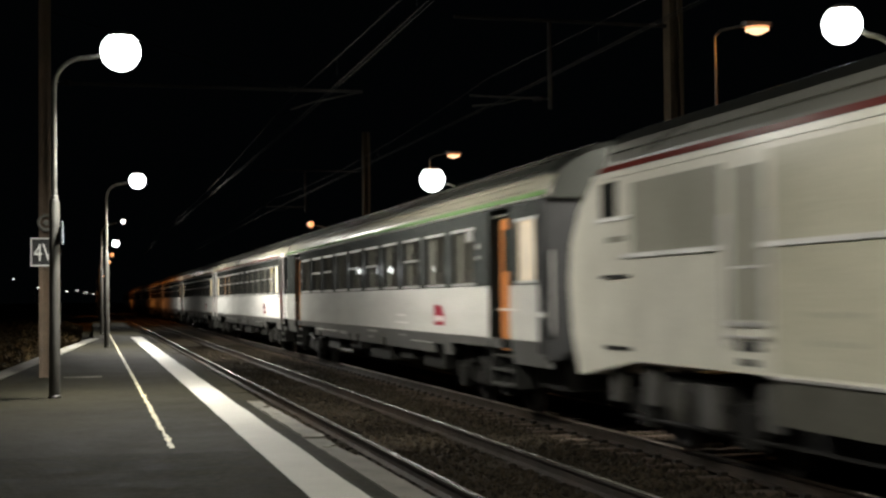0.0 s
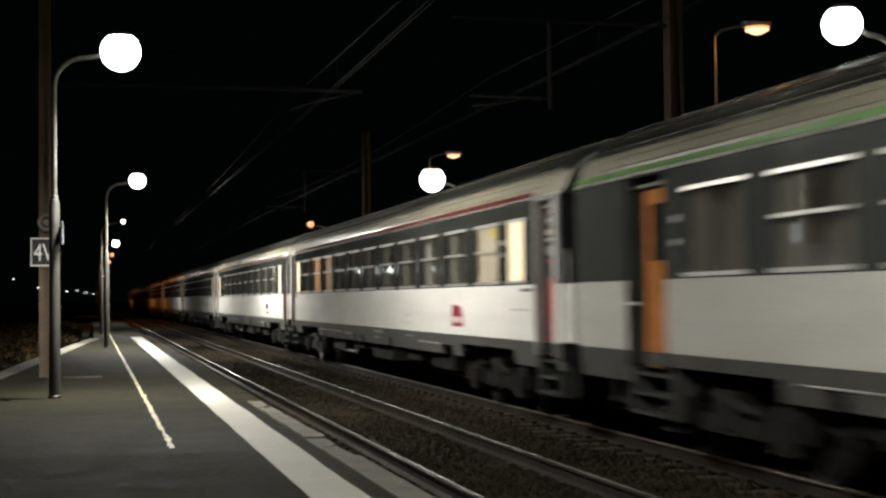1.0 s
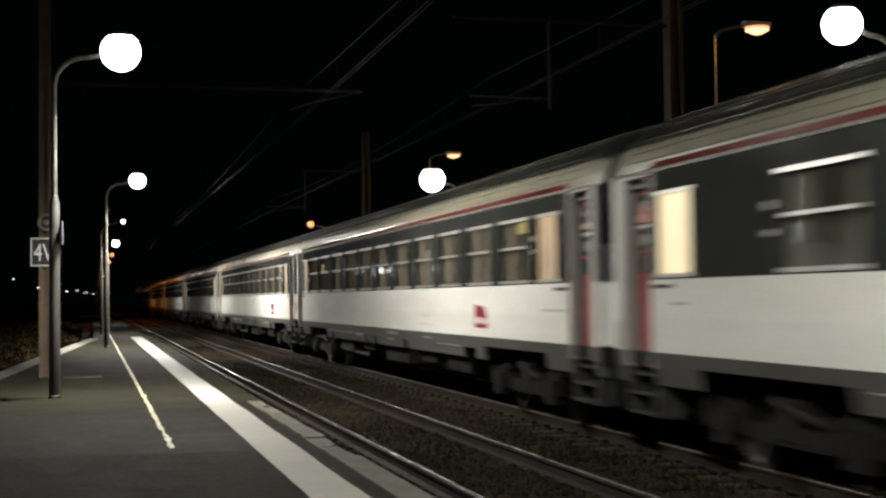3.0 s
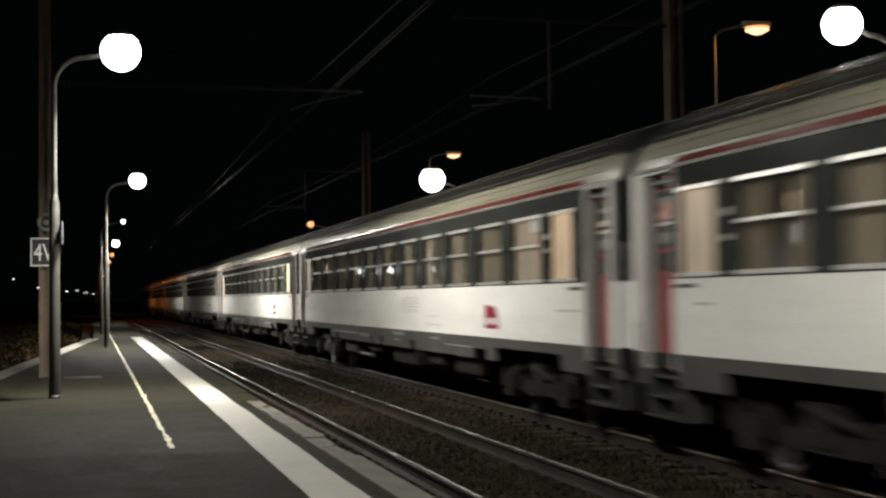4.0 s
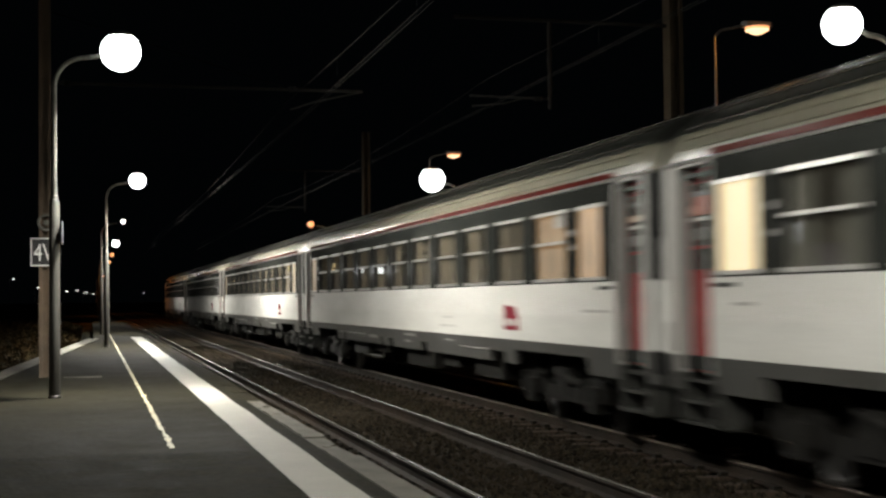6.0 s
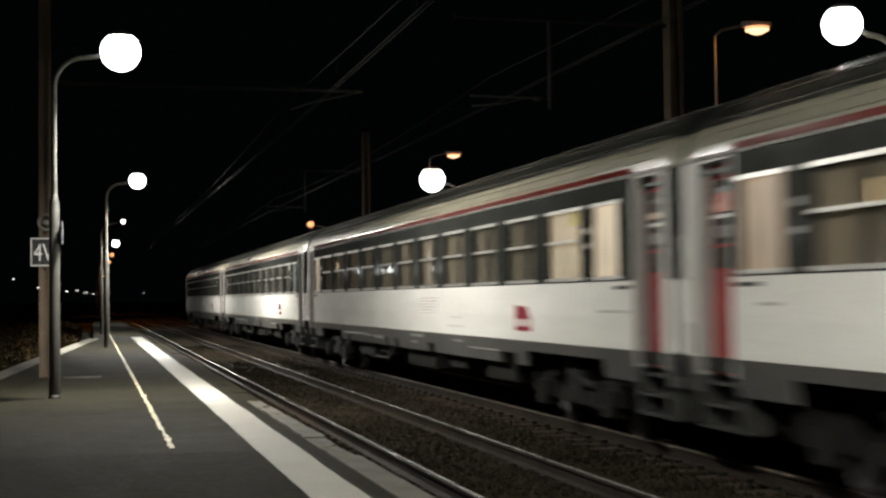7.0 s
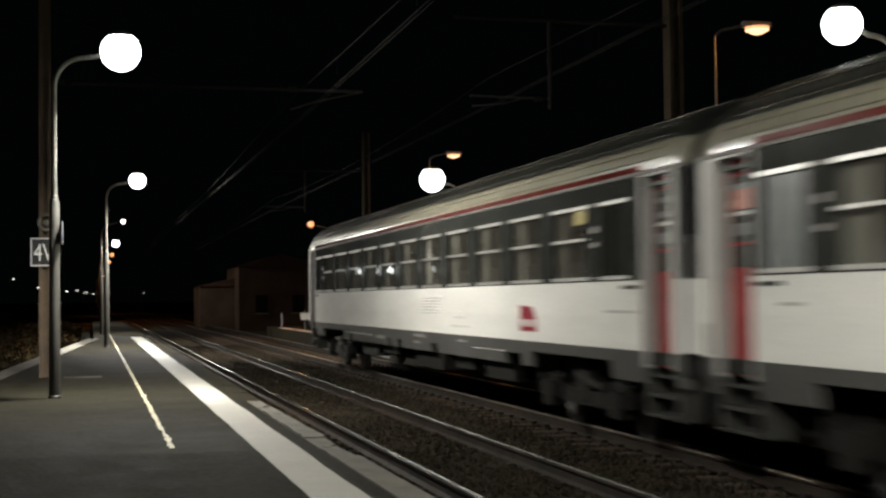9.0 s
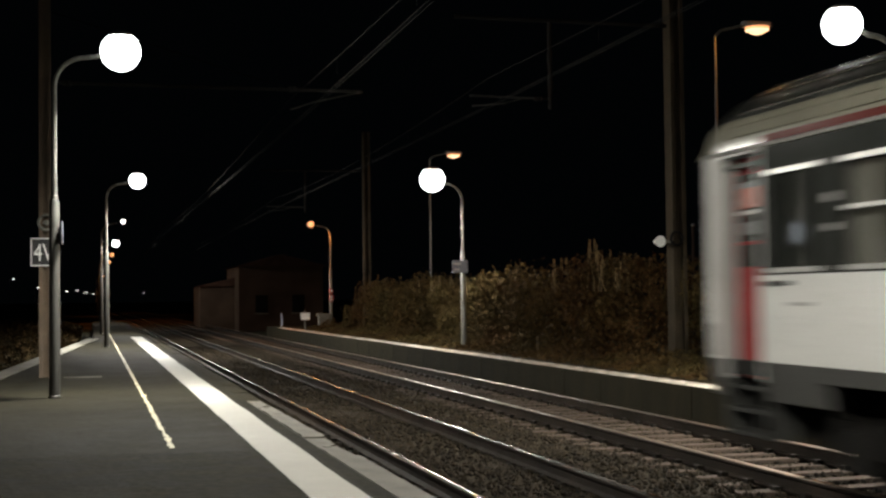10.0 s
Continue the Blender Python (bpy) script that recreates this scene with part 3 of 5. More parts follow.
def street_lamp(at, height, reach, bowl, label, group="street lamps", size=1.0):
    t = thing("street_lamp", label, "street lamp", at, group)
    s = 1 if reach > 0 else -1
    part("post", Mesh().tube([(0, 0, 0), (0, 0, 1.2), (0, 0, height - 0.25)], [0.055, 0.04, 0.024], 10), GALV, t, smooth=True)
    part("arm", Mesh().tube([(0, 0, height - 0.27), (s * 0.15, 0, height - 0.12), (reach - s * 0.35, 0, height + 0.02)], 0.03, 8), GALV, t, smooth=True)
    hb = Mesh().box(min(reach - s * 0.38, reach + s * 0.36), max(reach - s * 0.38, reach + s * 0.36), -0.13, 0.13, height - 0.01, height + 0.10, c=0.06)
    part("housing", hb, HOUSING, t)
    part("bowl", Mesh().lathe((reach, 0, height), "z", [(-0.17 * size, 0.08 * size), (-0.13 * size, 0.2 * size), (-0.06, 0.27 * size), (-0.012, 0.28 * size)], 16), bowl, t, "glowing bowl", smooth=True)
    if bowl is BOWL_SODIUM:
        part("burner", Mesh().lathe((reach, 0, height), "z", [(-0.185 * size, 0.05 * size), (-0.165 * size, 0.12 * size), (-0.10 * size, 0.262 * size), (-0.07 * size, 0.268 * size)], 16), CORE_SODIUM, t, "bright burner shining through the bowl", smooth=True)
    return t


def yard_lamp(at, height):
    t = thing("yard_lamp", "white lit globe lamp on a short post", "street lamp", at, "yard lamps")
    part("post", Mesh().tube([(0, 0, 0), (0, 0, height - 0.2)], 0.05, 8), POST_DARK, t, smooth=True)
    ring = [(0.21 * math.sin(radians(a)), 0.21 * math.cos(radians(a))) for a in (-80, -55, -30, 0, 30, 55, 80)]
    part("globe", Mesh().lathe((0, 0, height), "z", ring, 14), BOWL_WHITE, t, "glowing globe", smooth=True)


def h_section(a, b, f, w):
    return [(-a, -b), (-a + f, -b), (-a + f, -w), (a - f, -w), (a - f, -b), (a, -b), (a, b), (a - f, b), (a - f, w), (-a + f, w), (-a + f, b), (-a, b)]


def near_mast():
    t = thing("catenary_mast", "brown concrete overhead line mast with a long steel arm", "mast", (-0.93, 29.53, NEAR_TOP), "overhead line masts")
    m = Mesh()
    m.prism([(x, y, -0.3) for x, y in h_section(0.115, 0.16, 0.06, 0.05)], (0, 0, 8.5))
    part("column", m, MAST_CONCRETE, t)
    z = 6.14
    part("top_arm", Mesh().tube([(0.1, 0, z), (6.75, 0, z - 0.02)], 0.035, 8), ARM_STEEL, t)
    part("stay", Mesh().tube([(0.1, 0, z + 1.5), (5.0, 0, z + 0.03)], 0.012, 6), STEEL_DARK, t)
    part("registration_arm", Mesh().tube([(6.7, 0, z - 0.03), (5.65, 0, z - 0.28), (5.15, 0, z - 0.45)], 0.02, 6), ARM_STEEL, t)
    for x in (5.1, 0.35):
        part("insulator", Mesh().lathe((x, 0, z), "x", [(0, 0.03), (0.03, 0.075), (0.06, 0.03), (0.09, 0.075), (0.12, 0.03), (0.15, 0.075), (0.18, 0.03)], 12), ARM_STEEL, t, smooth=True)
    ring = Mesh()
    n = 20
    pts = [(0.03 + 0.15 * math.cos(2 * math.pi * i / n), -0.2, 3.2 + 0.15 * math.sin(2 * math.pi * i / n)) for i in range(n + 1)]
    ring.tube(pts, 0.032, 8)
    ring.lathe((0.03, -0.22, 3.2), "y", [(0, 0.05), (0.06, 0.06), (0.07, 0.03)], 14)
    part("round_bracket", ring, GALV, t, "round ring fitting", smooth=True)
    # black number board with a white border
    b = part("number_board", Mesh().box(-0.28, 0.28, -0.20, -0.18, 2.30, 2.88), SIGN_BLACK, t, "black board with white border and white characters")
    for x0, x1, z0, z1 in ((-0.28, 0.28, 2.855, 2.88), (-0.28, 0.28, 2.30, 2.325), (-0.28, -0.255, 2.325, 2.855), (0.255, 0.28, 2.325, 2.855)):
        part("border", Mesh().box(x0, x1, -0.206, -0.201, z0, z1), SIGN_WHITE, b)
    f = bpy.data.curves.new("number", "FONT")
    f.body, f.size, f.extrude = "4V", 0.50, 0.003
    f.materials.append(SIGN_WHITE)
    o = new("number", f)
    o.parent, o.location, o.rotation_euler = b, (-0.225, -0.206, 2.415), (radians(90), 0, 0)
    o.scale = (0.72, 1, 1)


def edge_on_panel():
    t = thing("information_panel", "narrow panel on a bracket beside the lamp post", "sign", (-0.58, 23.05, NEAR_TOP))
    part("panel", Mesh().box(0.11, 0.135, -0.25, 0.25, 2.5, 2.86), SIGN_GREY, t)
    part("bracket", Mesh().box(0.08, 0.112, -0.02, 0.02, 2.66, 2.69), GALV, t)


def far_mast():
    x, y = 11.45, 25.5
    t = thing("catenary_mast", "brown concrete overhead line mast behind the platform", "mast", (x, y, FAR_TOP), "overhead line masts")
    m = Mesh()
    m.prism([(x, y, -0.3) for x, y in h_section(0.145, 0.17, 0.075, 0.05)], (0, 0, 8.9))
    part("column", m, MAST_DIMMED, t)
    z = 6.9
    part("top_arm", Mesh().tube([(-0.12, 0, z), (-4.6, 0, z + 0.02)], 0.04, 8), STEEL_DARK, t)
    part("drop_post", Mesh().tube([(-2.65, 0, z), (-2.65, 0, z - 1.75)], 0.045, 8), STEEL_DARK, t)
    part("registration_arm", Mesh().tube([(-2.65, 0, z - 1.55), (-4.3, 0, z - 1.52)], 0.022, 8), ARM_STEEL, t)
    part("steady_arm", Mesh().tube([(-3.25, 0, z - 1.56), (-3.6, 0, z - 1.66), (-4.25, 0, z - 1.72)], 0.016, 6), ARM_STEEL, t)
    part("insulator", Mesh().lathe((-3.0, 0, z - 1.55), "x", [(0, 0.025), (0.03, 0.06), (0.06, 0.025), (0.09, 0.06), (0.12, 0.025), (0.15, 0.06), (0.18, 0.025)], 12), STEEL_DARK, t, smooth=True)
    ring = Mesh().tube([(-0.09 + 0.13 * math.cos(2 * math.pi * i / 20), -0.21, 2.58 + 0.13 * math.sin(2 * math.pi * i / 20)) for i in range(21)], 0.022, 8)
    part("round_bracket", ring, STEEL_DARK, t, smooth=True)
    copy_thing(t, pose(x, 57.5, FAR_TOP))
    s = thing("loudspeaker", "pale grey horn loudspeaker on the mast", "loudspeaker", (x - 0.45, y - 0.2, FAR_TOP + 2.52))
    part("horn", Mesh().lathe((0, 0, 0), "y", [(0.28, 0.03), (0.1, 0.05), (0.0, 0.11), (-0.03, 0.115)], 16), SIGN_WHITE, s, smooth=True)
    part("bracket", Mesh().box(0.02, 0.32, 0.05, 0.09, -0.02, 0.02), GALV, s)


def wires(name, x, spans, label, z_contact, z_carrier):
    t = thing(name, label, "overhead wire", (x, 0, 0), "overhead lines", kind="structure")
    car, con = [], []
    for a, b in zip(spans, spans[1:]):
        for i in range(12):
            u = i / 12
            car.append((0, a + (b - a) * u, z_carrier - 0.28 * 4 * u * (1 - u)))
            con.append((0.12 * (1 if spans.index(a) % 2 else -1) * (1 - 2 * u), a + (b - a) * u, z_contact))
    part("carrier_wire", Mesh().tube(car, 0.0065, 6), WIRE, t)
    part("contact_wire", Mesh().tube(con, 0.0065, 6), WIRE, t)
    part("contact_wire", Mesh().tube([(px + 0.06, py, pz - 0.01) for px, py, pz in con], 0.006, 6), WIRE, t)
    for a, b in zip(spans, spans[1:]):
        for i in range(1, 9):
            u = i / 9
            y = a + (b - a) * u
            part("dropper", Mesh().tube([(0, y, z_contact), (0, y, z_carrier - 0.28 * 4 * u * (1 - u))], 0.004, 4), WIRE, t)


# ---- planting and background ----
def hedge(name, count, spread, leaf, size, label, material, seed):
    """Leaves scattered by spread(rng, n) -> positions, each a folded pair of triangles."""
    rng = np.random.default_rng(seed)
    c = spread(rng, count)
    d = rng.normal(size=(count, 3))
    d /= np.linalg.norm(d, axis=1)[:, None]
    e = np.cross(d, rng.normal(size=(count, 3)))
    e /= np.linalg.norm(e, axis=1)[:, None]
    s = (size * (0.5 + rng.random(count)))[:, None]
    v = np.stack([c - d * s, c + e * s * 0.45, c + d * s, c - e * s * 0.45], axis=1).reshape(-1, 3)
    f = (np.array([[0, 1, 2], [0, 2, 3]])[None] + (np.arange(count) * 4)[:, None, None]).reshape(-1, 3)
    me = bpy.data.meshes.new(name)
    me.from_pydata(v.tolist(), [], f.tolist())
    me.materials.append(material)
    return tagged(new(name, me), label, "hedge", "", "stuff")


def far_spread(rng, n):
    y = 4 + 58 * rng.random(n)
    bulge = 0.35 * np.sin(y * 0.9) + 0.25 * np.sin(y * 2.3 + 1) + 0.15 * np.sin(y * 5.1)
    top = 2.25 + 0.22 * np.sin(y * 0.7 + 0.4) + 0.16 * np.sin(y * 1.9) + 0.12 * np.sin(y * 4.3)
    top = top + 0.28 * np.exp(-((y - 29.7) / 1.7) ** 2)
    top = np.where(y > 56, top - (y - 56) * 0.2, top)
    u = rng.random(n)
    clump = 0.30 * np.sin(y * 2.6 + u * 3.1) * np.sin(u * 5.3 + y * 1.1) + 0.18 * np.sin(y * 6.1 - u * 7.0)
    x = 11.25 + 0.75 * np.exp(-((y - 25.2) / 1.5) ** 2) - 0.3 * bulge - clump + (1.7 * rng.random(n) ** 2.2)
    z = FAR_TOP + (top - FAR_TOP) * (u ** 0.75) + rng.normal(size=n) * 0.08
    return np.stack([x + rng.normal(size=n) * 0.07, y, np.maximum(z, FAR_TOP + 0.02)], axis=1)


def verge_spread(rng, n):
    """Low weeds between the platform's edge strip and the hedge."""
    y = 6 + 60 * rng.random(n)
    x = 9.8 + 1.6 * rng.random(n) ** 0.7
    tall = 0.05 + 0.55 * ((x - 9.8) / 1.6) ** 1.5 * (0.6 + 0.4 * np.sin(y * 1.7) * np.sin(y * 0.6 + x * 2))
    return np.stack([x, y, FAR_TOP + 0.01 + tall * rng.random(n)], axis=1)


def twigs():
    """Thin bare shoots that stand out of the hedge's top."""
    m, rng = Mesh(), random.Random(21)
    for i in range(240):
        y, x = rng.uniform(24, 60), rng.uniform(11.0, 11.9)
        h = 2.25 + 0.22 * math.sin(y * 0.7 + 0.4) + 0.16 * math.sin(y * 1.9) + rng.uniform(0.0, 0.34) * rng.random()
        dx, dy = rng.uniform(-0.12, 0.12), rng.uniform(-0.22, 0.22)
        m.tube([(x, y, h - 0.55), (x + dx * 0.4, y + dy * 0.4, h - 0.25), (x + dx, y + dy, h)], [0.008, 0.006, 0.003], 4)
        for k in range(7):
            u = rng.uniform(0.35, 1.0)
            px, py, pz = x + dx * u, y + dy * u, h - 0.5 * (1 - u)
            e = rng.uniform(0.03, 0.06)
            m.add([(px, py, pz), (px + rng.uniform(-e, e), py + e, pz + e * 0.6), (px + rng.uniform(-e, e), py + e * 0.4, pz + e * 1.3)], [(0, 1, 2)])
    tagged(new("hedge_shoots", m.data("hedge_shoots", LEAF, mend=False)), "thin shoots standing out of the hedge", "hedge", "", "stuff")


def left_spread(rng, n):
    y = 24 + 80 * rng.random(n)
    back = np.where(y < 59, -1.89 + (y - 30.7) * 0.0693, 0.08)
    x = back - 0.7 - 7 * rng.random(n) ** 1.3
    top = -0.1 + 0.9 * (0.5 + 0.5 * np.sin(y * 0.4 + x)) * np.minimum(1, (back - x) / 3)
    z = -0.45 + (top + 0.45) * rng.random(n)
    return np.stack([x, y, z], axis=1)


def plumes():
    t = Mesh()
    rng = random.Random(9)
    for i in range(36):
        y = rng.uniform(27.8, 32.0) if i < 24 else rng.uniform(37, 47)
        x = rng.uniform(10.95, 11.7)
        h = rng.uniform(2.2, 2.55) if y > 33 else rng.uniform(2.3, 2.7) + (0.35 if abs(y - 29.7) < 0.9 else 0)
        lean = (rng.uniform(-0.12, 0.12), rng.uniform(-0.1, 0.1))
        t.tube([(x, y, 1.9), (x + lean[0], y + lean[1], h - 0.3)], 0.008, 4)
        for k in range(32):
            z = h - 0.38 * rng.random() ** 1.2
            r = 0.028 * (h + 0.05 - z) / 0.34 + 0.008
            a = rng.uniform(0, 6.28)
            px, py = x + lean[0] + r * math.cos(a), y + lean[1] + r * math.sin(a)
            t.add([(px, py, z), (px + 0.022, py + 0.01, z + 0.035), (px + rng.uniform(-0.02, 0.02), py + 0.02, z + 0.10)], [(0, 1, 2)])
    tagged(new("tall_grass_plumes", t.data("tall_grass_plumes", PLUME)), "dry pale plumes standing above the hedge", "tall grass", "", "stuff")


def house():
    t = thing("house", "dark brown building with a low wing beside the line", "house", (10.4, 100, -0.46))
    m = Mesh().box(0, 6.2, 0, 9, 0, 4.7)
    part("wall", m, WALL_RENDER, t)
    part("roof", Mesh().prism([(-0.35, -0.3, 4.702), (6.55, -0.3, 4.702), (3.1, -0.3, 5.6)], (0, 9.6, 0)), ROOF_TILE, t)
    part("wing", Mesh().box(-2.6, -0.02, 3, 9, 0, 3.3), WALL_RENDER, t)
    part("wing_roof", Mesh().prism([(-2.8, 2.8, 3.3), (0.0, 2.8, 3.3), (0.0, 2.8, 3.9)], (0, 6.4, 0)), ROOF_TILE, t)
    for x in (1.2, 3.9):
        w = part("window", Mesh().box(x, x + 0.9, -0.04, 0.02, 1.3, 2.6), STEEL_DARK, t)
        part("sill", Mesh().box(x - 0.06, x + 0.96, -0.09, -0.041, 1.22, 1.3), CONCRETE, w)


def lineside():
    t = thing("thin_post", "thin rusty post standing behind the hedge", "post", (17.60, 38.0, -0.46))
    # the rail's rust brown stands for orange lamp light on this post
    part("tube", Mesh().tube([(0, 0, 0), (0, 0, 4.34)], [0.05, 0.04], 8), RAIL, t, smooth=True)
    part("cap", Mesh().lathe((0, 0, 4.34), "z", [(0, 0.055), (0.05, 0.05), (0.07, 0.02)], 10), GALV, t, smooth=True)
    t = thing("white_marker_board", "small blank white board on a short post", "sign", (9.75, 64.0, FAR_TOP))
    part("post", Mesh().box(-0.03, 0.03, -0.03, 0.03, 0, 0.95), GALV, t)
    part("board", Mesh().box(-0.22, 0.22, -0.05, -0.031, 0.48, 0.80), SIGN_WHITE, t)
    t = thing("cable_cabinet", "pale concrete cable cabinet beside the lamp post", "cabinet", (11.05, 66.2, FAR_TOP))
    part("body", Mesh().box(-0.3, 0.3, -0.2, 0.2, 0, 0.62, c=0.02), CONCRETE, t)
    part("lid", Mesh().prism([(-0.42, -0.25, 0.62), (0.36, -0.25, 0.62), (0.3, -0.25, 0.74), (-0.34, -0.25, 0.74)], (0, 0.5, 0)), CONCRETE, t)
    t = thing("marker_post", "thin pale marker post at the platform end", "post", (9.45, 70.0, FAR_TOP))
    part("stake", Mesh().tube([(0, 0, 0), (0.02, 0, 0.4), (-0.01, 0, 0.75)], 0.03, 8), SIGN_GREY, t)
    t = thing("round_sign", "small red and white round signs on the lamp post", "sign", (11.51, 66.93, FAR_TOP + 1.55))
    for z in (0.0, 0.28, -0.14):
        part("disc", Mesh().lathe((0, 0, z), "y", [(0.06, 0.12), (-0.03, 0.12)], 16), RED_PAINT, t, smooth=True)
        part("centre", Mesh().lathe((0, 0, z), "y", [(-0.031, 0.06), (-0.04, 0.06)], 16), SIGN_WHITE, t, smooth=True)
    t = thing("station_sign", "grey blue station board with unreadable pale lines", "sign", (10.38, 38.2, FAR_TOP))
    b = part("board", Mesh().box(-0.26, 0.20, -0.03, 0.0, 2.16, 2.52), SIGN_GREY, t)
    part("text_bar", Mesh().box(-0.22, 0.0, -0.036, -0.031, 2.40, 2.44), SIGN_WHITE, b)
    part("text_bar", Mesh().box(-0.22, -0.05, -0.036, -0.031, 2.24, 2.28), SIGN_WHITE, b)
    part("clamp", Mesh().box(0.02, 0.12, 0.0, 0.12, 2.3, 2.34), GALV, t)


# ---- the train: local y runs along the coach, its leading end at -y, z from the rail top ----
HALF_W = 1.41
BODY_END = 12.95
ROOF_ARC = [(1.41, 3.20), (1.405, 3.32), (1.36, 3.46), (1.313, 3.545), (1.25, 3.62), (1.06, 3.78), (0.80, 3.91), (0.45, 4.01), (0.0, 4.05)]


def gaps(a, b, holes):
    out, y = [], a
    for h0, h1 in sorted(holes):
        out.append((y, h0))
        y = h1
    out.append((y, b))
    return [(p, q) for p, q in out if q - p > 0.001]


def roof(t, colour, stripe, stripe_label, reach):
    both = ROOF_ARC + [(-x, z) for x, z in ROOF_ARC[-2::-1]]
    v, f, mi = [], [], []
    stations = [(-BODY_END - 0.12, 0.955, -0.10), (-BODY_END + 0.10, 0.992, -0.01), (-BODY_END + 0.35, 1.0, 0.0), (BODY_END - 0.35, 1.0, 0.0), (BODY_END - 0.10, 0.992, -0.01), (BODY_END + 0.12, 0.955, -0.10)]
    n = len(both)
    for y, k, dz in stations:
        for x, z in both:
            v.append((x * (k if z > 3.3 else 1), y, 3.20 + (z - 3.20) * (1 + dz)))
    m = Mesh()
    for j in range(len(stations) - 1):
        for i in range(n - 1):
            top = both[i][1] + both[i + 1][1] > 7.1
            f.append((j * n + i, j * n + i + 1, (j + 1) * n + i + 1, (j + 1) * n + i))
            mi.append(1 if top else 0)
    m.v, m.f, m.m = v, f, mi
    m.f += [tuple(range(n)), tuple(range(5 * n, 6 * n))]
    m.m += [1, 1]
    r = part("roof", m, [colour, T_ROOFTOP], t, "ribbed cream roof", smooth=True)
    for x, z in ((1.40, 3.36), (1.362, 3.47), (1.27, 3.61), (1.09, 3.775), (0.84, 3.905), (0.5, 4.005)):
        for s in (-1, 1):
            part("rib", Mesh().tube([(s * x, -BODY_END + 0.5, z), (s * x, BODY_END - 0.5, z)], 0.011, 8), colour if z < 3.5 else T_RIB, r, smooth=True)
    for s in (-1, 1):
        part("gutter", Mesh().tube([(s * 1.418, -BODY_END + 0.05, 3.215), (s * 1.418, BODY_END - 0.05, 3.215)], 0.022, 6), T_RIM, t, "bright metal rain gutter")
        part("stripe", Mesh().box(min(s * 1.404, s * 1.4135), max(s * 1.404, s * 1.4135), -reach, reach, 3.238, 3.308), stripe, t, stripe_label)


def bogie(t, y):
    b = part("bogie", Mesh(), T_BOGIE, t)
    b.location = (0, y, 0)
    m = Mesh()
    for s in (-1, 1):
        m.prism([(s * 1.05, -1.75, 0.62), (s * 1.05, -1.2, 0.75), (s * 1.05, -0.6, 0.55), (s * 1.05, 0.6, 0.55), (s * 1.05, 1.2, 0.75), (s * 1.05, 1.75, 0.62), (s * 1.05, 1.7, 0.5), (s * 1.05, 0.7, 0.36), (s * 1.05, -0.7, 0.36), (s * 1.05, -1.7, 0.5)], (s * 0.12, 0, 0))
        for w in (-1.28, 1.28):
            m.box(min(s * 1.0, s * 1.26), max(s * 1.0, s * 1.26), w - 0.17, w + 0.17, 0.28, 0.62, c=0.04)
            m.lathe((s * 1.16, w - 0.36, 0.42), "z", [(0, 0.09), (0.28, 0.09)], 10)
            m.lathe((s * 1.16, w + 0.36, 0.42), "z", [(0, 0.09), (0.28, 0.09)], 10)
        m.box(min(s * 0.9, s * 1.2), max(s * 0.9, s * 1.2), -0.28, 0.28, 0.42, 0.82, c=0.05)
        m.tube([(s * 1.24, -0.9, 0.62), (s * 1.24, 0.1, 0.78)], 0.045, 8)
    m.box(-1.0, 1.0, -0.25, 0.25, 0.45, 0.85)
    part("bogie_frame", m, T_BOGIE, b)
    for w in (-1.28, 1.28):
        for s in (-1, 1):
            part("wheel", Mesh().lathe((s * 0.7525 - s * 0.0, w, 0.46), "x", [(-0.065, 0.44), (-0.06, 0.465), (0.06, 0.46), (0.065, 0.40), (0.03, 0.36), (0.03, 0.12), (0.11, 0.10)] if s > 0 else [(-0.11, 0.10), (-0.03, 0.12), (-0.03, 0.36), (-0.065, 0.40), (-0.06, 0.46), (0.06, 0.465), (0.065, 0.44)], 24), T_WHEEL, b, smooth=True)
        part("axle", Mesh().lathe((-1.1, w, 0.46), "x", [(0, 0.08), (2.2, 0.08)], 10), T_BOGIE, b, smooth=True)
    return b


def window_parts():
    """Shared meshes of a window: rim with sills, sliding rail, pane."""
    w, z0, z1 = 0.70, 2.035, 2.955
    rim = frame_ring(w, z0, z1)
    bar = Mesh().box(-0.02, 0.010, -w + 0.02, w - 0.02, 2.515, 2.552)
    pane = Mesh().add([(-0.03, -w, z0), (-0.03, w, z0), (-0.03, w, z1), (-0.03, -w, z1)], [(0, 1, 2, 3)])
    return {"rim": rim.data("window", [T_RIM, T_RUBBER]), "bar": bar.data("sliding_rail", T_RIM), "pane": pane.data("pane", T_GLASS, False, False)}


def frame_ring(w, z0, z1):
    """A window surround: bright top and bottom rails, dark uprights, one connected ring."""
    m = Mesh().plate(-0.02, 0.014, [-w - 0.02, -w + 0.022, w - 0.022, w + 0.02], [z0 - 0.03, z0 + 0.014, z1 - 0.032, z1 + 0.014], lambda i, j: not (i == 1 and j == 1))
    for n, f in enumerate(m.f):
        z = sum(m.v[i][2] for i in f) / len(f)
        m.m[n] = 1 if z0 + 0.02 < z < z1 - 0.04 else 0
    return m


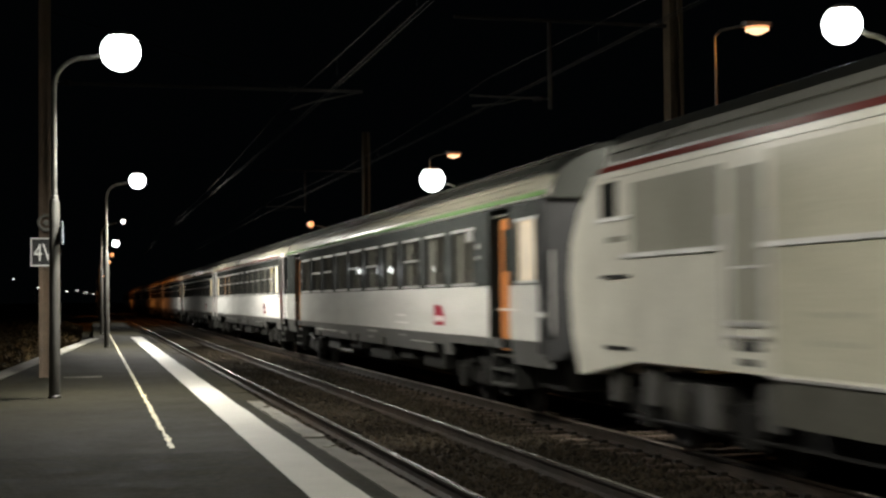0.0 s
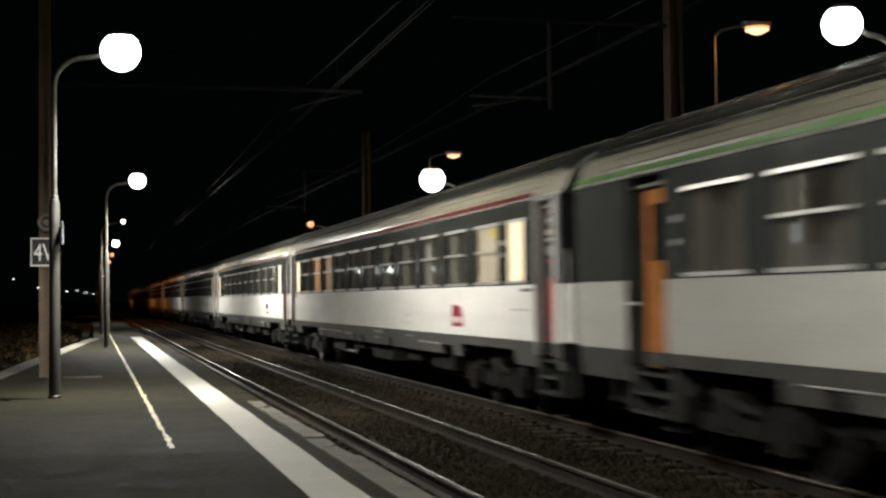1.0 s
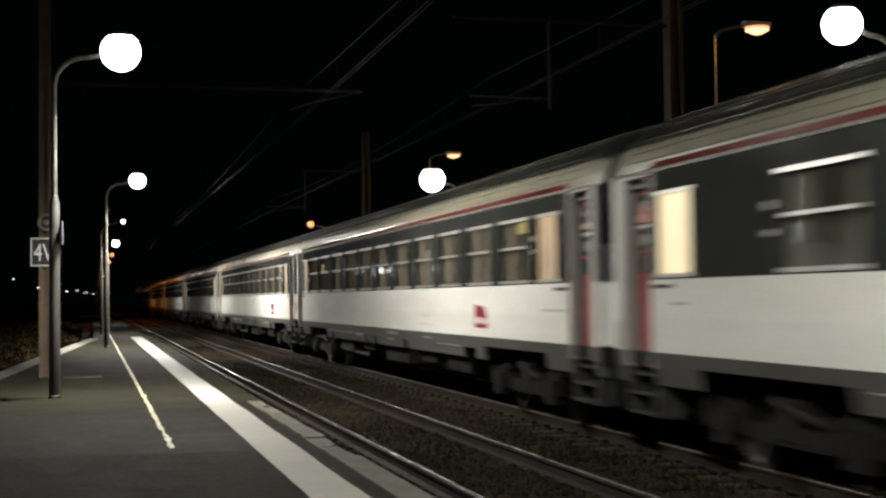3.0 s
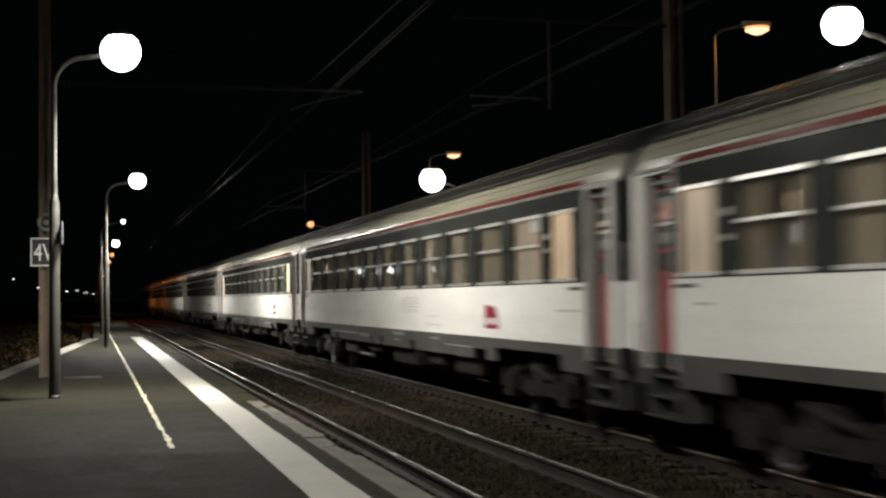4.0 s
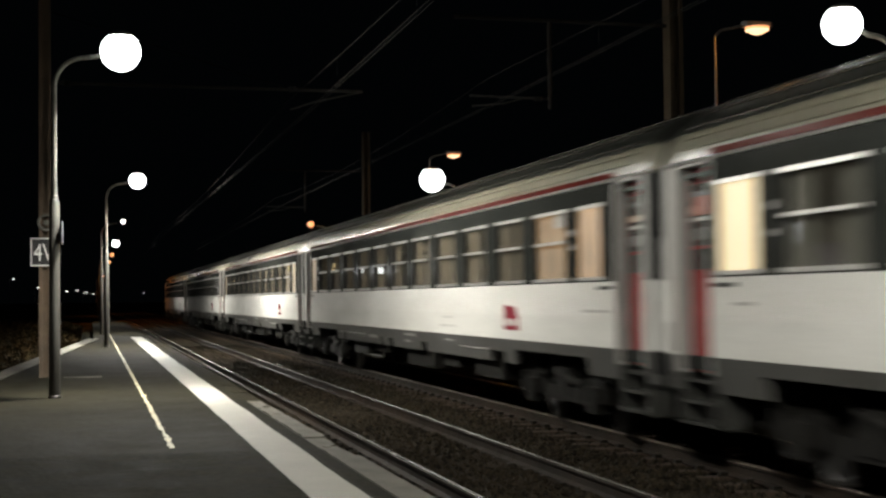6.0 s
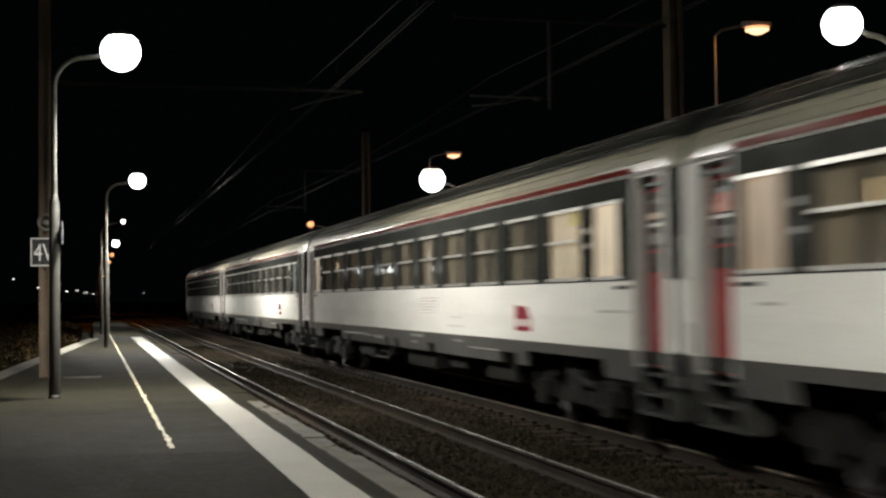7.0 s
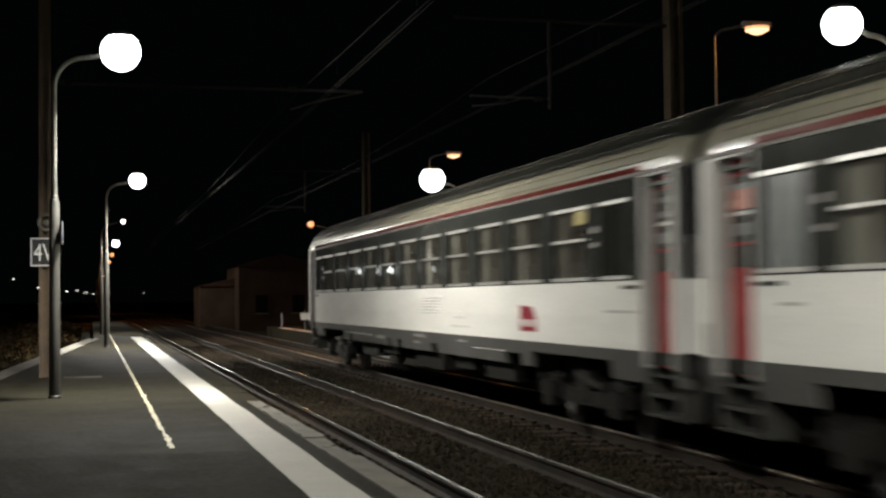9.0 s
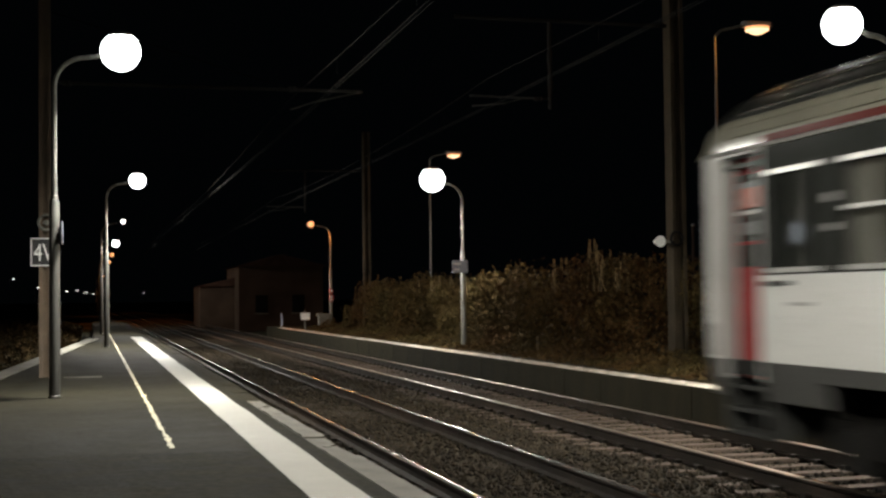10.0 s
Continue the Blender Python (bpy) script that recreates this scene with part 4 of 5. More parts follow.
def coach(label, windows, stripe, stripe_label, band, end_upper, door_mat, door_y, door_w, small_at, rails, louvre, lit, seed, badge=-7.9, recess=0.14, leaf=None, cabin_lamp=False, beige=False):
    """windows: centres; lit: {(place along, material)} of end panes that shine; returns the thing."""
    t = thing("passenger_coach", label, "train coach", group="coaches of the train")
    wp = WINDOW
    rng = random.Random(seed)
    doors = [(s * door_y - door_w / 2, s * door_y + door_w / 2) for s in (-1, 1)]
    small_w = 0.45
    holes = [(c - 0.70, c + 0.70) for c in windows]
    holes += [(c - small_w, c + small_w) for c in small_at]
    inner = door_y - door_w / 2 - 0.02
    # lower white panels, dark window band, grey skirt
    clear = 11.80 if end_upper is T_WHITE else BODY_END
    for s in (-1, 1):
        x0, x1 = sorted((s * HALF_W, s * (HALF_W - 0.06)))
        for a, b in gaps(-BODY_END, BODY_END, doors):
            low = Mesh().prism([(s * HALF_W, a, 1.17), (s * (HALF_W + 0.012), a, 1.55), (s * HALF_W, a, 1.985), (s * (HALF_W - 0.06), a, 1.985), (s * (HALF_W - 0.06), a, 1.17)], (0, b - a, 0))
            part("lower_panel", low, T_WHITE if end_upper is T_WHITE else T_WHITE_DULL, t, "white lower side panel")
            for c, d, name, m in ((a, max(a, min(b, -clear)), "vestibule_panel", end_upper), (max(a, -clear), min(b, clear), "window_band", band), (min(b, max(a, clear)), b, "vestibule_panel", end_upper)):
                if d - c < 0.01:
                    continue
                here = [h for h in holes if h[0] > c - 0.001 and h[1] < d + 0.001]
                ys = sorted({c, d, *[q for h in here for q in h]})
                zs = [1.988, 2.008, 2.965, 3.2]
                solid_cell = lambda i, j: j != 1 or not any(h[0] - 0.001 < ys[i] and ys[i + 1] < h[1] + 0.001 for h in here)
                part(name, Mesh().plate(x0, x1, ys, zs, solid_cell), m, t)
        notches = [(-7.1, -6.35), (-2.05, -1.55), (1.0, 1.45), (2.0, 2.35), (6.5, 6.9)]
        for a, b in notches:
            part("skirt", Mesh().prism([(s * 1.405, a, 1.168), (s * 1.385, a, 0.97), (s * 1.325, a, 0.97), (s * 1.34, a, 1.168)], (0, b - a, 0)), T_SKIRT, t)
        for a, b, z in ((3.9, 7.3, 0.985), (-6.3, -4.6, 0.975)):
            part("skirt_rail", Mesh().tube([(s * 1.387, a, z), (s * 1.387, b, z)], 0.012, 6), T_RIM, t, "thin bright rail along the skirt")
        # pale plates paint the skirt's glints and print bars
        for a, l, z, h in ((-1.2, 1.0, 1.06, 0.05), (-0.7, 0.5, 0.93, 0.04), (2.6, 0.9, 0.93, 0.07), (-4.1, 0.6, 1.05, 0.03)):
            part("skirt_plate", Mesh().prism([(s * 1.3925 - s * 0.125 * (1.06 - z), a, z), (s * 1.402 - s * 0.125 * (1.06 - z), a, z), (s * 1.402 - s * 0.125 * (1.06 - z - h), a, z + h), (s * 1.3925 - s * 0.125 * (1.06 - z - h), a, z + h)], (0, l, 0)), T_PALE, t, "worn pale plate on the skirt")
        part("low_pipe", Mesh().tube([(s * 1.15, 3.0, 0.90), (s * 1.15, 3.1, 0.48), (s * 1.15, 5.2, 0.48), (s * 1.15, 5.3, 0.90)], 0.035, 8), T_SKIRT, t)
        for a, b in gaps(-BODY_END, BODY_END, doors + notches + [(-10.75, -7.65), (7.65, 10.75)]):
            part("skirt", Mesh().prism([(s * 1.405, a, 1.168), (s * 1.36, a, 0.80), (s * 1.30, a, 0.80), (s * 1.34, a, 1.168)], (0, b - a, 0)), T_SKIRT, t, "grey skirt below the floor")
        for c in (-9.2, 9.2):
            part("skirt", Mesh().prism([(s * 1.405, c - 1.55, 1.168), (s * 1.39, c - 1.55, 1.02), (s * 1.33, c - 1.55, 1.02), (s * 1.34, c - 1.55, 1.168)], (0, 3.1, 0)), T_SKIRT, t)
    roof(t, T_ROOF, stripe, stripe_label, clear)
    # floor, ceiling lining, ends
    part("floor", Mesh().box(-1.34, 1.34, -BODY_END + 0.02, BODY_END - 0.02, 1.02, 1.16), T_BOGIE, t)
    part("ceiling_lining", Mesh().box(-1.34, 1.34, -BODY_END + 0.1, BODY_END - 0.1, 3.06, 3.1), T_INSIDE, t)
    for k in (-1, 1):
        y0, y1 = sorted((k * (BODY_END + 0.002), k * (BODY_END + 0.03)))
        part("end_wall", Mesh().box(-1.412, 1.412, y0, y1, 0.92, 3.2), T_RUBBER, t)
        y0, y1 = sorted((k * (BODY_END + 0.032), k * (BODY_END + 0.225)))
        g = part("gangway", Mesh().box(-0.62, 0.62, y0, y1, 1.05, 3.3, c=0.05), T_RUBBER, t, "black rubber gangway bellows")
        if k < 0 and end_upper is T_WHITE:
            part("end_fairing", Mesh().box(-1.40, 1.40, -BODY_END - 0.45, -BODY_END - 0.032, 1.19, 1.98, c=0.04), T_WHITE, t, "white lower end panel")
        for s in (-1, 1):
            if k < 0 and end_upper is not T_WHITE:
                xa, xb = sorted((s * 1.411, s * 1.421))
                part("edge_seal", Mesh().box(xa, xb, -BODY_END + 0.005, -BODY_END + 0.30, 1.0, 3.19), T_RUBBER, t, "black rubber edge beside the gangway")
            if end_upper is T_WHITE:
                xa, xb = sorted((s * 1.411, s * 1.421))
                ya, yb = sorted((k * (BODY_END - 0.005), k * (BODY_END - (0.13 if k < 0 else 0.22))))
                if k < 0:
                    part("edge_seal", Mesh().box(xa, xb, ya, yb, 1.99, 3.19), T_RUBBER, t, "black rubber edge beside the gangway")
                else:
                    part("flap", Mesh().box(xa, xb, ya, yb, 1.20, 1.56), T_FAINT, t, "pale grey service flap")
            y0 = k * (BODY_END + 0.03)
            part("buffer", Mesh().lathe((s * 0.875, y0, 1.06), "y", [(0, 0.11), (k * 0.12, 0.11), (k * 0.125, 0.2), (k * 0.15, 0.21)], 14), T_BOGIE, t, smooth=True)
            part("corner_rail", Mesh().tube([(s * 1.33, k * (BODY_END + 0.03), 1.25), (s * 1.33, k * (BODY_END + 0.07), 1.3), (s * 1.33, k * (BODY_END + 0.07), 2.4), (s * 1.33, k * (BODY_END + 0.03), 2.45)], 0.014, 6), T_RIM, t)
        y0, y1 = sorted((k * (inner - 0.75), k * (inner - 0.79)))
        part("partition", Mesh().box(-1.34, 1.34, y0, y1, 1.16, 3.06), T_INSIDE, t)
    # doors in their recesses, with steps
    for k in (-1, 1):
        for s in (-1, 1):
            y0, y1 = k * door_y - door_w / 2, k * door_y + door_w / 2
            x = s * (HALF_W - recess)
            ya, yb = (y0, y1) if leaf is None else (y0, y0 + leaf)
            if leaf is not None:
                part("door_pocket", Mesh().box(min(s * 1.1, s * 1.06), max(s * 1.1, s * 1.06), y0, y1, 0.98, 3.2), T_RUBBER, t)
            d = part("door", Mesh().box(min(x, x - s * 0.05), max(x, x - s * 0.05), ya, yb, 0.98, 3.2 if leaf is None else 3.02), door_mat, t, "coloured passenger door set in its recess")
            xa, xb = sorted((x + s * 0.003, x + s * 0.010))
            if leaf is None:
                pane = part("door_window", Mesh().box(xa, xb, ya + 0.09, yb - 0.09, 2.08, 3.0), T_GLASS_DARK, d, "tall dark glazed upper half")
                xa, xb = sorted((x + s * 0.010, x + s * 0.018))
                # rim and red strips are bars; pale and lit ones paint vestibule reflections
                for z0, z1, m in ((2.60, 2.64, T_RIM), (2.30, 2.33, T_DOOR), (2.40, 2.52, T_FROST), (2.69, 2.76, LIT_DIM if lit else T_FROST), (2.86, 2.92, T_FROST)):
                    part("pane_bar_and_glint", Mesh().box(xa, xb, ya + 0.11, yb - 0.11, z0, z1), m, pane)
                if k > 0:
                    xa, xb = sorted((x + s * 0.018, x + s * 0.022))
                    part("door_notice", Mesh().box(xa, xb, ya + 0.14, yb - 0.2, 2.66, 2.86), T_SALMON, pane, "salmon red notice behind the glass")
            else:
                part("door_window", Mesh().box(xa, xb, ya + 0.2, yb - 0.2, 2.2, 2.85), T_GLASS_DARK, d)
            part("door_rail", Mesh().tube([(x + s * 0.05, y0 + 0.07, 1.3), (x + s * 0.05, y0 + 0.07, 2.3)], 0.014, 6), T_RIM, d)
            fm = Mesh()
            jx = sorted((s * 1.414, s * (HALF_W - recess - 0.04)))
            jx = jx if leaf is None else sorted((s * 1.414, s * 1.05))
            fm.plate(*jx, [y0, y0 + 0.035, y1 - 0.035, y1], [0.98, 3.17, 3.2], lambda i, j: not (i == 1 and j == 0))
            part("door_frame", fm, T_PALE if end_upper is T_WHITE else T_BAND, t)
            for z, o in ((0.66, 0.02), (0.88, -0.06), (0.44, 0.06)):
                x0, x1 = sorted((s * (1.1), s * (1.36 + o * 0.5)))
                part("step", Mesh().box(x0, x1, y0 + 0.04, y1 - 0.04, z, z + 0.035), T_STEP, t)
            for yy in (y0 - 0.06, y1 - 0.03):
                x0, x1 = sorted((s * 1.08, s * 1.36))
                part("step_cheek", Mesh().box(x0, x1, yy, yy + 0.06, 0.42, 1.0), T_STEP, t)
    # windows
    lit_main = {round(c, 2): m for c, m in lit}
    wide = 1.35 if beige else 1.0
    for s in (-1, 1):
        turn = 0 if s > 0 else math.pi
        for c in windows:
            w = part("window", wp["rim"], None, t, at=(s * HALF_W, c, 0))
            w.rotation_euler = (0, 0, turn)
            part("pane", wp["pane"], None, w).visible_shadow = False
            if rails and (rails == 2 or rng.random() < 0.35):
                part("sliding_rail", wp["bar"], None, w)
            if s < 0:
                m = lit_main.get(round(c, 2))
                cm = Mesh()
                if m is not None:
                    cm.box(-0.075, -0.065, -0.7, 0.7, 2.0, 2.97)
                    part("lit_blind", cm, m, w, "pale blind lit from inside")
                else:
                    for a, b in ((-0.7, -0.7 + wide * rng.uniform(0.30, 0.48)), (0.7 - wide * rng.uniform(0.30, 0.48), 0.7)):
                        n = max(3, int((b - a) / 0.045))
                        for i in range(n):
                            u0, u1 = a + (b - a) * i / n, a + (b - a) * (i + 1) / n
                            cm.add([(-0.085 - 0.03 * (i % 2), u0, 2.0), (-0.085 - 0.03 * ((i + 1) % 2), u1, 2.0), (-0.085 - 0.03 * ((i + 1) % 2), u1, 2.99), (-0.085 - 0.03 * (i % 2), u0, 2.99)], [(0, 1, 2, 3)])
                    part("curtain", cm, T_CURTAIN_BEIGE if beige else T_CURTAIN, w)
        for c in small_at:
            rim = frame_ring(small_w, 2.035, 2.955)
            w = part("small_window", rim, [T_RIM, T_RUBBER], t, "narrow frosted window", at=(s * HALF_W, c, 0))
            w.rotation_euler = (0, 0, turn)
            m = lit_main.get(round(c, 2)) if s < 0 else None
            part("frosted_pane", Mesh().box(-0.034, -0.026, -small_w, small_w, 2.03, 2.95), m or T_GLASS_DARK, w, "lit frosted pane" if m else "")
    if cabin_lamp:
        part("cabin_lamp", Mesh().box(-1.22, -1.18, windows[-1] - 0.52, windows[-1] - 0.04, 2.57, 2.77), LIT_LAMP, t, "lit yellowish lamp inside the coach")
    # corridor wall with its own openings, behind the compartments
    ys = sorted({-BODY_END + 2.6, BODY_END - 2.6, *[c + o for c in windows for o in (-0.38, 0.38)]})
    mids = [any(abs((a + b) / 2 - c) < 0.3 for c in windows) for a, b in zip(ys, ys[1:])]
    part("corridor_wall", Mesh().plate(-0.46, -0.43, ys, [1.16, 2.3, 2.88, 3.05], lambda i, j: j != 1 or not mids[i]), T_INSIDE, t)
    # seats seen through the glass
    for i, c in enumerate(windows):
        for s in (-0.75, 0.75):
            for d in (-0.45, 0.45):
                part("seat", SEAT, None, t, at=(s, c + d, 1.16))
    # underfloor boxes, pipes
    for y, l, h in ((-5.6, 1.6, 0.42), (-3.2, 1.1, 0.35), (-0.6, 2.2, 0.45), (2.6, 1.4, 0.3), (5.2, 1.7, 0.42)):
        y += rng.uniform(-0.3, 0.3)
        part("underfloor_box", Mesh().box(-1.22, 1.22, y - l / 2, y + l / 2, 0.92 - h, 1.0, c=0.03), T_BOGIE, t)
    # dark boxes added to block the bright platform strip beyond the coach ends
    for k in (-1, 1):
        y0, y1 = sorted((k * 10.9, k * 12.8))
        part("headstock_filler", Mesh().box(-1.02, 1.02, y0, y1, 0.46, 1.015, c=0.04), T_BOGIE, t)
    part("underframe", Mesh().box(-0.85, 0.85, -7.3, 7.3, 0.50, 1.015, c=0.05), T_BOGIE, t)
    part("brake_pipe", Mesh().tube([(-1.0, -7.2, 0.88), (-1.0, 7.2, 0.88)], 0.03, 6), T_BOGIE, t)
    bogie(t, -9.2), bogie(t, 9.2)
    # notices on the pillars and first panes
    for s in (-1, 1):
        for yy, zz, w, h in ((windows[0] - 0.92, 2.6, 0.16, 0.10), (windows[0] - 0.92, 2.42, 0.16, 0.08), (windows[-1] + 0.92, 2.6, 0.14, 0.10), (windows[-1] + 0.92, 2.35, 0.16, 0.08), (windows[0] - 0.35, 2.74, 0.36, 0.3)):
            x0, x1 = sorted((s * (1.411 if h < 0.2 else 1.386), s * (1.415 if h < 0.2 else 1.390)))
            part("notice", Mesh().box(x0, x1, yy - w / 2, yy + w / 2, zz, zz + h * 0.8), T_PALE if h < 0.2 or seed % 2 else T_NOTICE, t)
    # badge and vents on the white panel
    for s in (-1, 1):
        x0, x1 = sorted((s * 1.418, s * 1.424))
        c = badge if s < 0 else -badge
        k = 1 if s < 0 else -1
        b = part("badge", Mesh().prism([(x0, c + k * y, z) for y, z in ((0.36, 1.31), (-0.36, 1.31), (-0.36, 1.50), (-0.20, 1.66), (0.36, 1.69))], (x1 - x0, 0, 0)), T_LOGO, t, "red operator badge shape")
        q0, q1 = sorted((s * 1.425, s * 1.428))
        for i, (u, w) in enumerate(((0.23, 0.10), (0.06, 0.10), (-0.10, 0.10), (-0.25, 0.08))):
            part("badge_line", Mesh().box(q0, q1, c + k * u - w / 2, c + k * u + w / 2, 1.38, 1.48), T_WHITE, b)
        for yy, l, zz in ((-11.7, 1.0, 1.60), (10.9, 0.35, 1.70), (-4.2, 0.8, 1.45), (-4.4, 1.2, 1.30)):
            part("print_bar", Mesh().box(x0, x1, yy, yy + l, zz, zz + 0.035), T_FAINT, t)
        if end_upper is T_WHITE:
            for yy in (-11.75, 11.25):
                part("lock_recess", Mesh().box(x0, x1, yy, yy + 0.5, 1.885, 1.93), T_STEP, t)
        if louvre is not None:
            lm = Mesh()
            for i in range(6):
                lm.prism([(s * 1.412, louvre - 0.72, 1.53 + 0.055 * i), (s * 1.445, louvre - 0.72, 1.54 + 0.055 * i), (s * 1.412, louvre - 0.72, 1.575 + 0.055 * i)], (0, 1.44, 0))
            part("louvre", lm, T_WHITE, t, "horizontal ventilation louvre")
    return t


T_GLASS_DARK = mat("dark_door_glass", (0.03, 0.032, 0.028), 0.06, vary=0.05, bump=0, rvar=0.0)
T_NOTICE = mat("yellow_notice", (0.45, 0.36, 0.08), 0.5, vary=0.08, bump=0)
WINDOW = window_parts()
SEAT = Mesh().box(-0.5, 0.5, -0.28, 0.2, 0.3, 0.45, c=0.04).box(-0.5, 0.5, 0.2, 0.32, 0.3, 1.12, c=0.04).data("seat", T_SEAT)

ELEVEN = [round(-9.4 + 1.9 * i, 2) for i in range(11)]
NINE = [round(-9.1 + 2.15 * i, 2) for i in range(9)]
FIRST_CENTRES = [-8.6 + 1.95 * i for i in range(10)]
ENDS = (-10.95, 11.2)


def locomotive():
    t = thing("electric_locomotive", "grey electric locomotive with a dark red roof line", "locomotive")
    L = 8.5
    hw = 1.46
    # body outline seen from the side, sloping ends
    end = [(L - 2.3, 1.05), (L - 0.35, 0.80), (L - 0.10, 1.35), (L, 2.0), (L - 0.10, 2.5), (L - 0.45, 2.95), (L - 1.05, 3.30)]
    side = end + [(-y, z) for y, z in end[::-1]]
    part("body_shell", Mesh().prism([(-hw, y, z) for y, z in side], (2 * hw, 0, 0)), L_CAB, t)
    arc = [(1.45, 3.304), (1.42, 3.42), (1.30, 3.66), (1.05, 3.84), (0.7, 3.95), (-0.7, 3.95), (-1.05, 3.84), (-1.30, 3.66), (-1.42, 3.42), (-1.45, 3.304)]
    rf = part("roof", Mesh().prism([(x, -L + 1.08 + (z - 3.3) * 0.8, z) for x, z in arc], (0, 2 * L - 2.2 - 0.3, 0)), [L_ROOF, T_ROOFTOP], t, "grey curved roof")
    for p in rf.data.polygons:
        p.material_index = 1 if p.center.z > 3.7 or abs(p.normal.y) > 0.5 else 0
    for s in (-1, 1):
        part("roof_rib", Mesh().tube([(s * 1.375, -L + 1.4, 3.54), (s * 1.375, L - 1.4, 3.54)], 0.012, 8), T_RIB, rf, smooth=True)
    for s in (-1, 1):
        def plate(name, y0, y1, z0, z1, m, out=0.006, label="", under=None):
            x0, x1 = sorted((s * (hw - 0.01), s * (hw + out)))
            return part(name, Mesh().box(x0, x1, y0, y1, z0, z1), m, under or t, label)
        plate("red_stripe", -L + 1.2, L - 1.2, 3.31, 3.375, T_RED, 0.004, "dark red roof line")
        plate("gutter", -L + 1.0, L - 1.0, 3.225, 3.30, L_CAB, 0.014)
        plate("side_panel", 3.95, 6.30, 2.30, 3.12, L_PANEL)
        plate("ledge", 3.92, 6.55, 2.25, 2.30, T_RIM, 0.035)
        plate("side_panel", -6.5, 2.95, 2.30, 3.16, L_BODY)
        plate("ledge", -6.5, 3.15, 2.25, 2.30, T_RIM, 0.035)
        plate("body_side", -6.5, 2.95, 1.08, 2.24, L_BODY)
        d = plate("door", 3.10, 3.78, 1.56, 3.05, L_PANEL, 0.004)
        plate("door_sill", 3.05, 3.85, 1.50, 1.55, T_RIM, 0.03)
        plate("step_recess", 3.22, 3.66, 1.26, 1.36, T_RUBBER, 0.008)
        plate("step_recess", 3.28, 3.60, 1.12, 1.19, T_RUBBER, 0.008)
        plate("step_ledge", 3.05, 3.85, 1.385, 1.41, T_RIM, 0.03)
        plate("door_bar", 3.12, 3.76, 2.06, 2.085, T_RIM, 0.02)
        plate("access_slot", -0.6, 0.3, 0.78, 0.84, T_RUBBER, -0.03)
        plate("hand_rail", 3.86, 3.89, 1.3, 2.6, T_RIM, 0.05)
        plate("hand_rail", 3.0, 3.03, 1.3, 2.6, T_RIM, 0.05)
        w = plate("cab_window", 6.78, 7.28, 2.76, 3.18, T_GLASS_DARK, 0.01)
        plate("window_sill", 6.42, 7.40, 2.71, 2.75, T_RIM, 0.03, "", w)
        plate("print_bar", 6.5, 7.1, 2.45, 2.52, L_PANEL)
        plate("grab_rail", 6.45, 7.25, 2.02, 2.06, STEEL_DARK, 0.03)
        plate("step_slot", 6.4, 7.2, 1.16, 1.21, STEEL_DARK, 0.01)
        plate("skirt_panel", -3.0, 2.95, 0.60, 1.02, L_UNDER, -0.04)
        plate("skirt_ledge", -3.0, 3.0, 1.02, 1.05, T_RIM, 0.02)
        for z in (1.6, 1.35):
            plate("print_bar", 1.4, 2.3, z, z + 0.05, L_PANEL)
        for k in (-1, 1):
            part("tail_lamp", Mesh().lathe((s * 1.1, k * (L - 0.12), 1.30), "y", [(0, 0.1), (k * 0.04, 0.09)], 12), T_RIM, t, smooth=True)
            part("buffer", Mesh().lathe((s * 0.875, k * (L - 0.28), 1.06), "y", [(0, 0.11), (k * 0.3, 0.11), (k * 0.31, 0.22), (k * 0.34, 0.22)], 14), T_BOGIE, t, smooth=True)
    for k in (-1, 1):
        b = bogie(t, k * 5.2)
        part("bogie_cover", Mesh().box(-1.22, 1.22, -0.9, 0.9, 0.55, 0.9, c=0.05), T_BOGIE, b)
        for s in (-1, 1):
            for y, w, z0, z1 in ((2.05, 0.16, 0.52, 1.0), (0.95, 0.20, 0.55, 0.98), (-0.55, 0.26, 0.42, 0.86), (-1.95, 0.2, 0.5, 0.95)):
                xa, xb = sorted((s * 1.20, s * 1.33))
                part("sand_box", Mesh().box(xa, xb, y - w, y + w, z0, z1, c=0.03), L_GRIME, b, "grimy grey box on the bogie side")
            part("spring", Mesh().lathe((s * 1.27, 0.25, 0.42), "z", [(0, 0.10), (0.12, 0.13), (0.3, 0.13), (0.42, 0.10)], 12), L_GRIME, b, smooth=True)
            part("brake_rod", Mesh().tube([(s * 1.2, -1.8, 0.36), (s * 1.2, 1.9, 0.36)], 0.025, 6), T_BOGIE, b)
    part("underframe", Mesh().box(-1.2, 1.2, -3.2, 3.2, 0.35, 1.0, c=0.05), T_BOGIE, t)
    return t


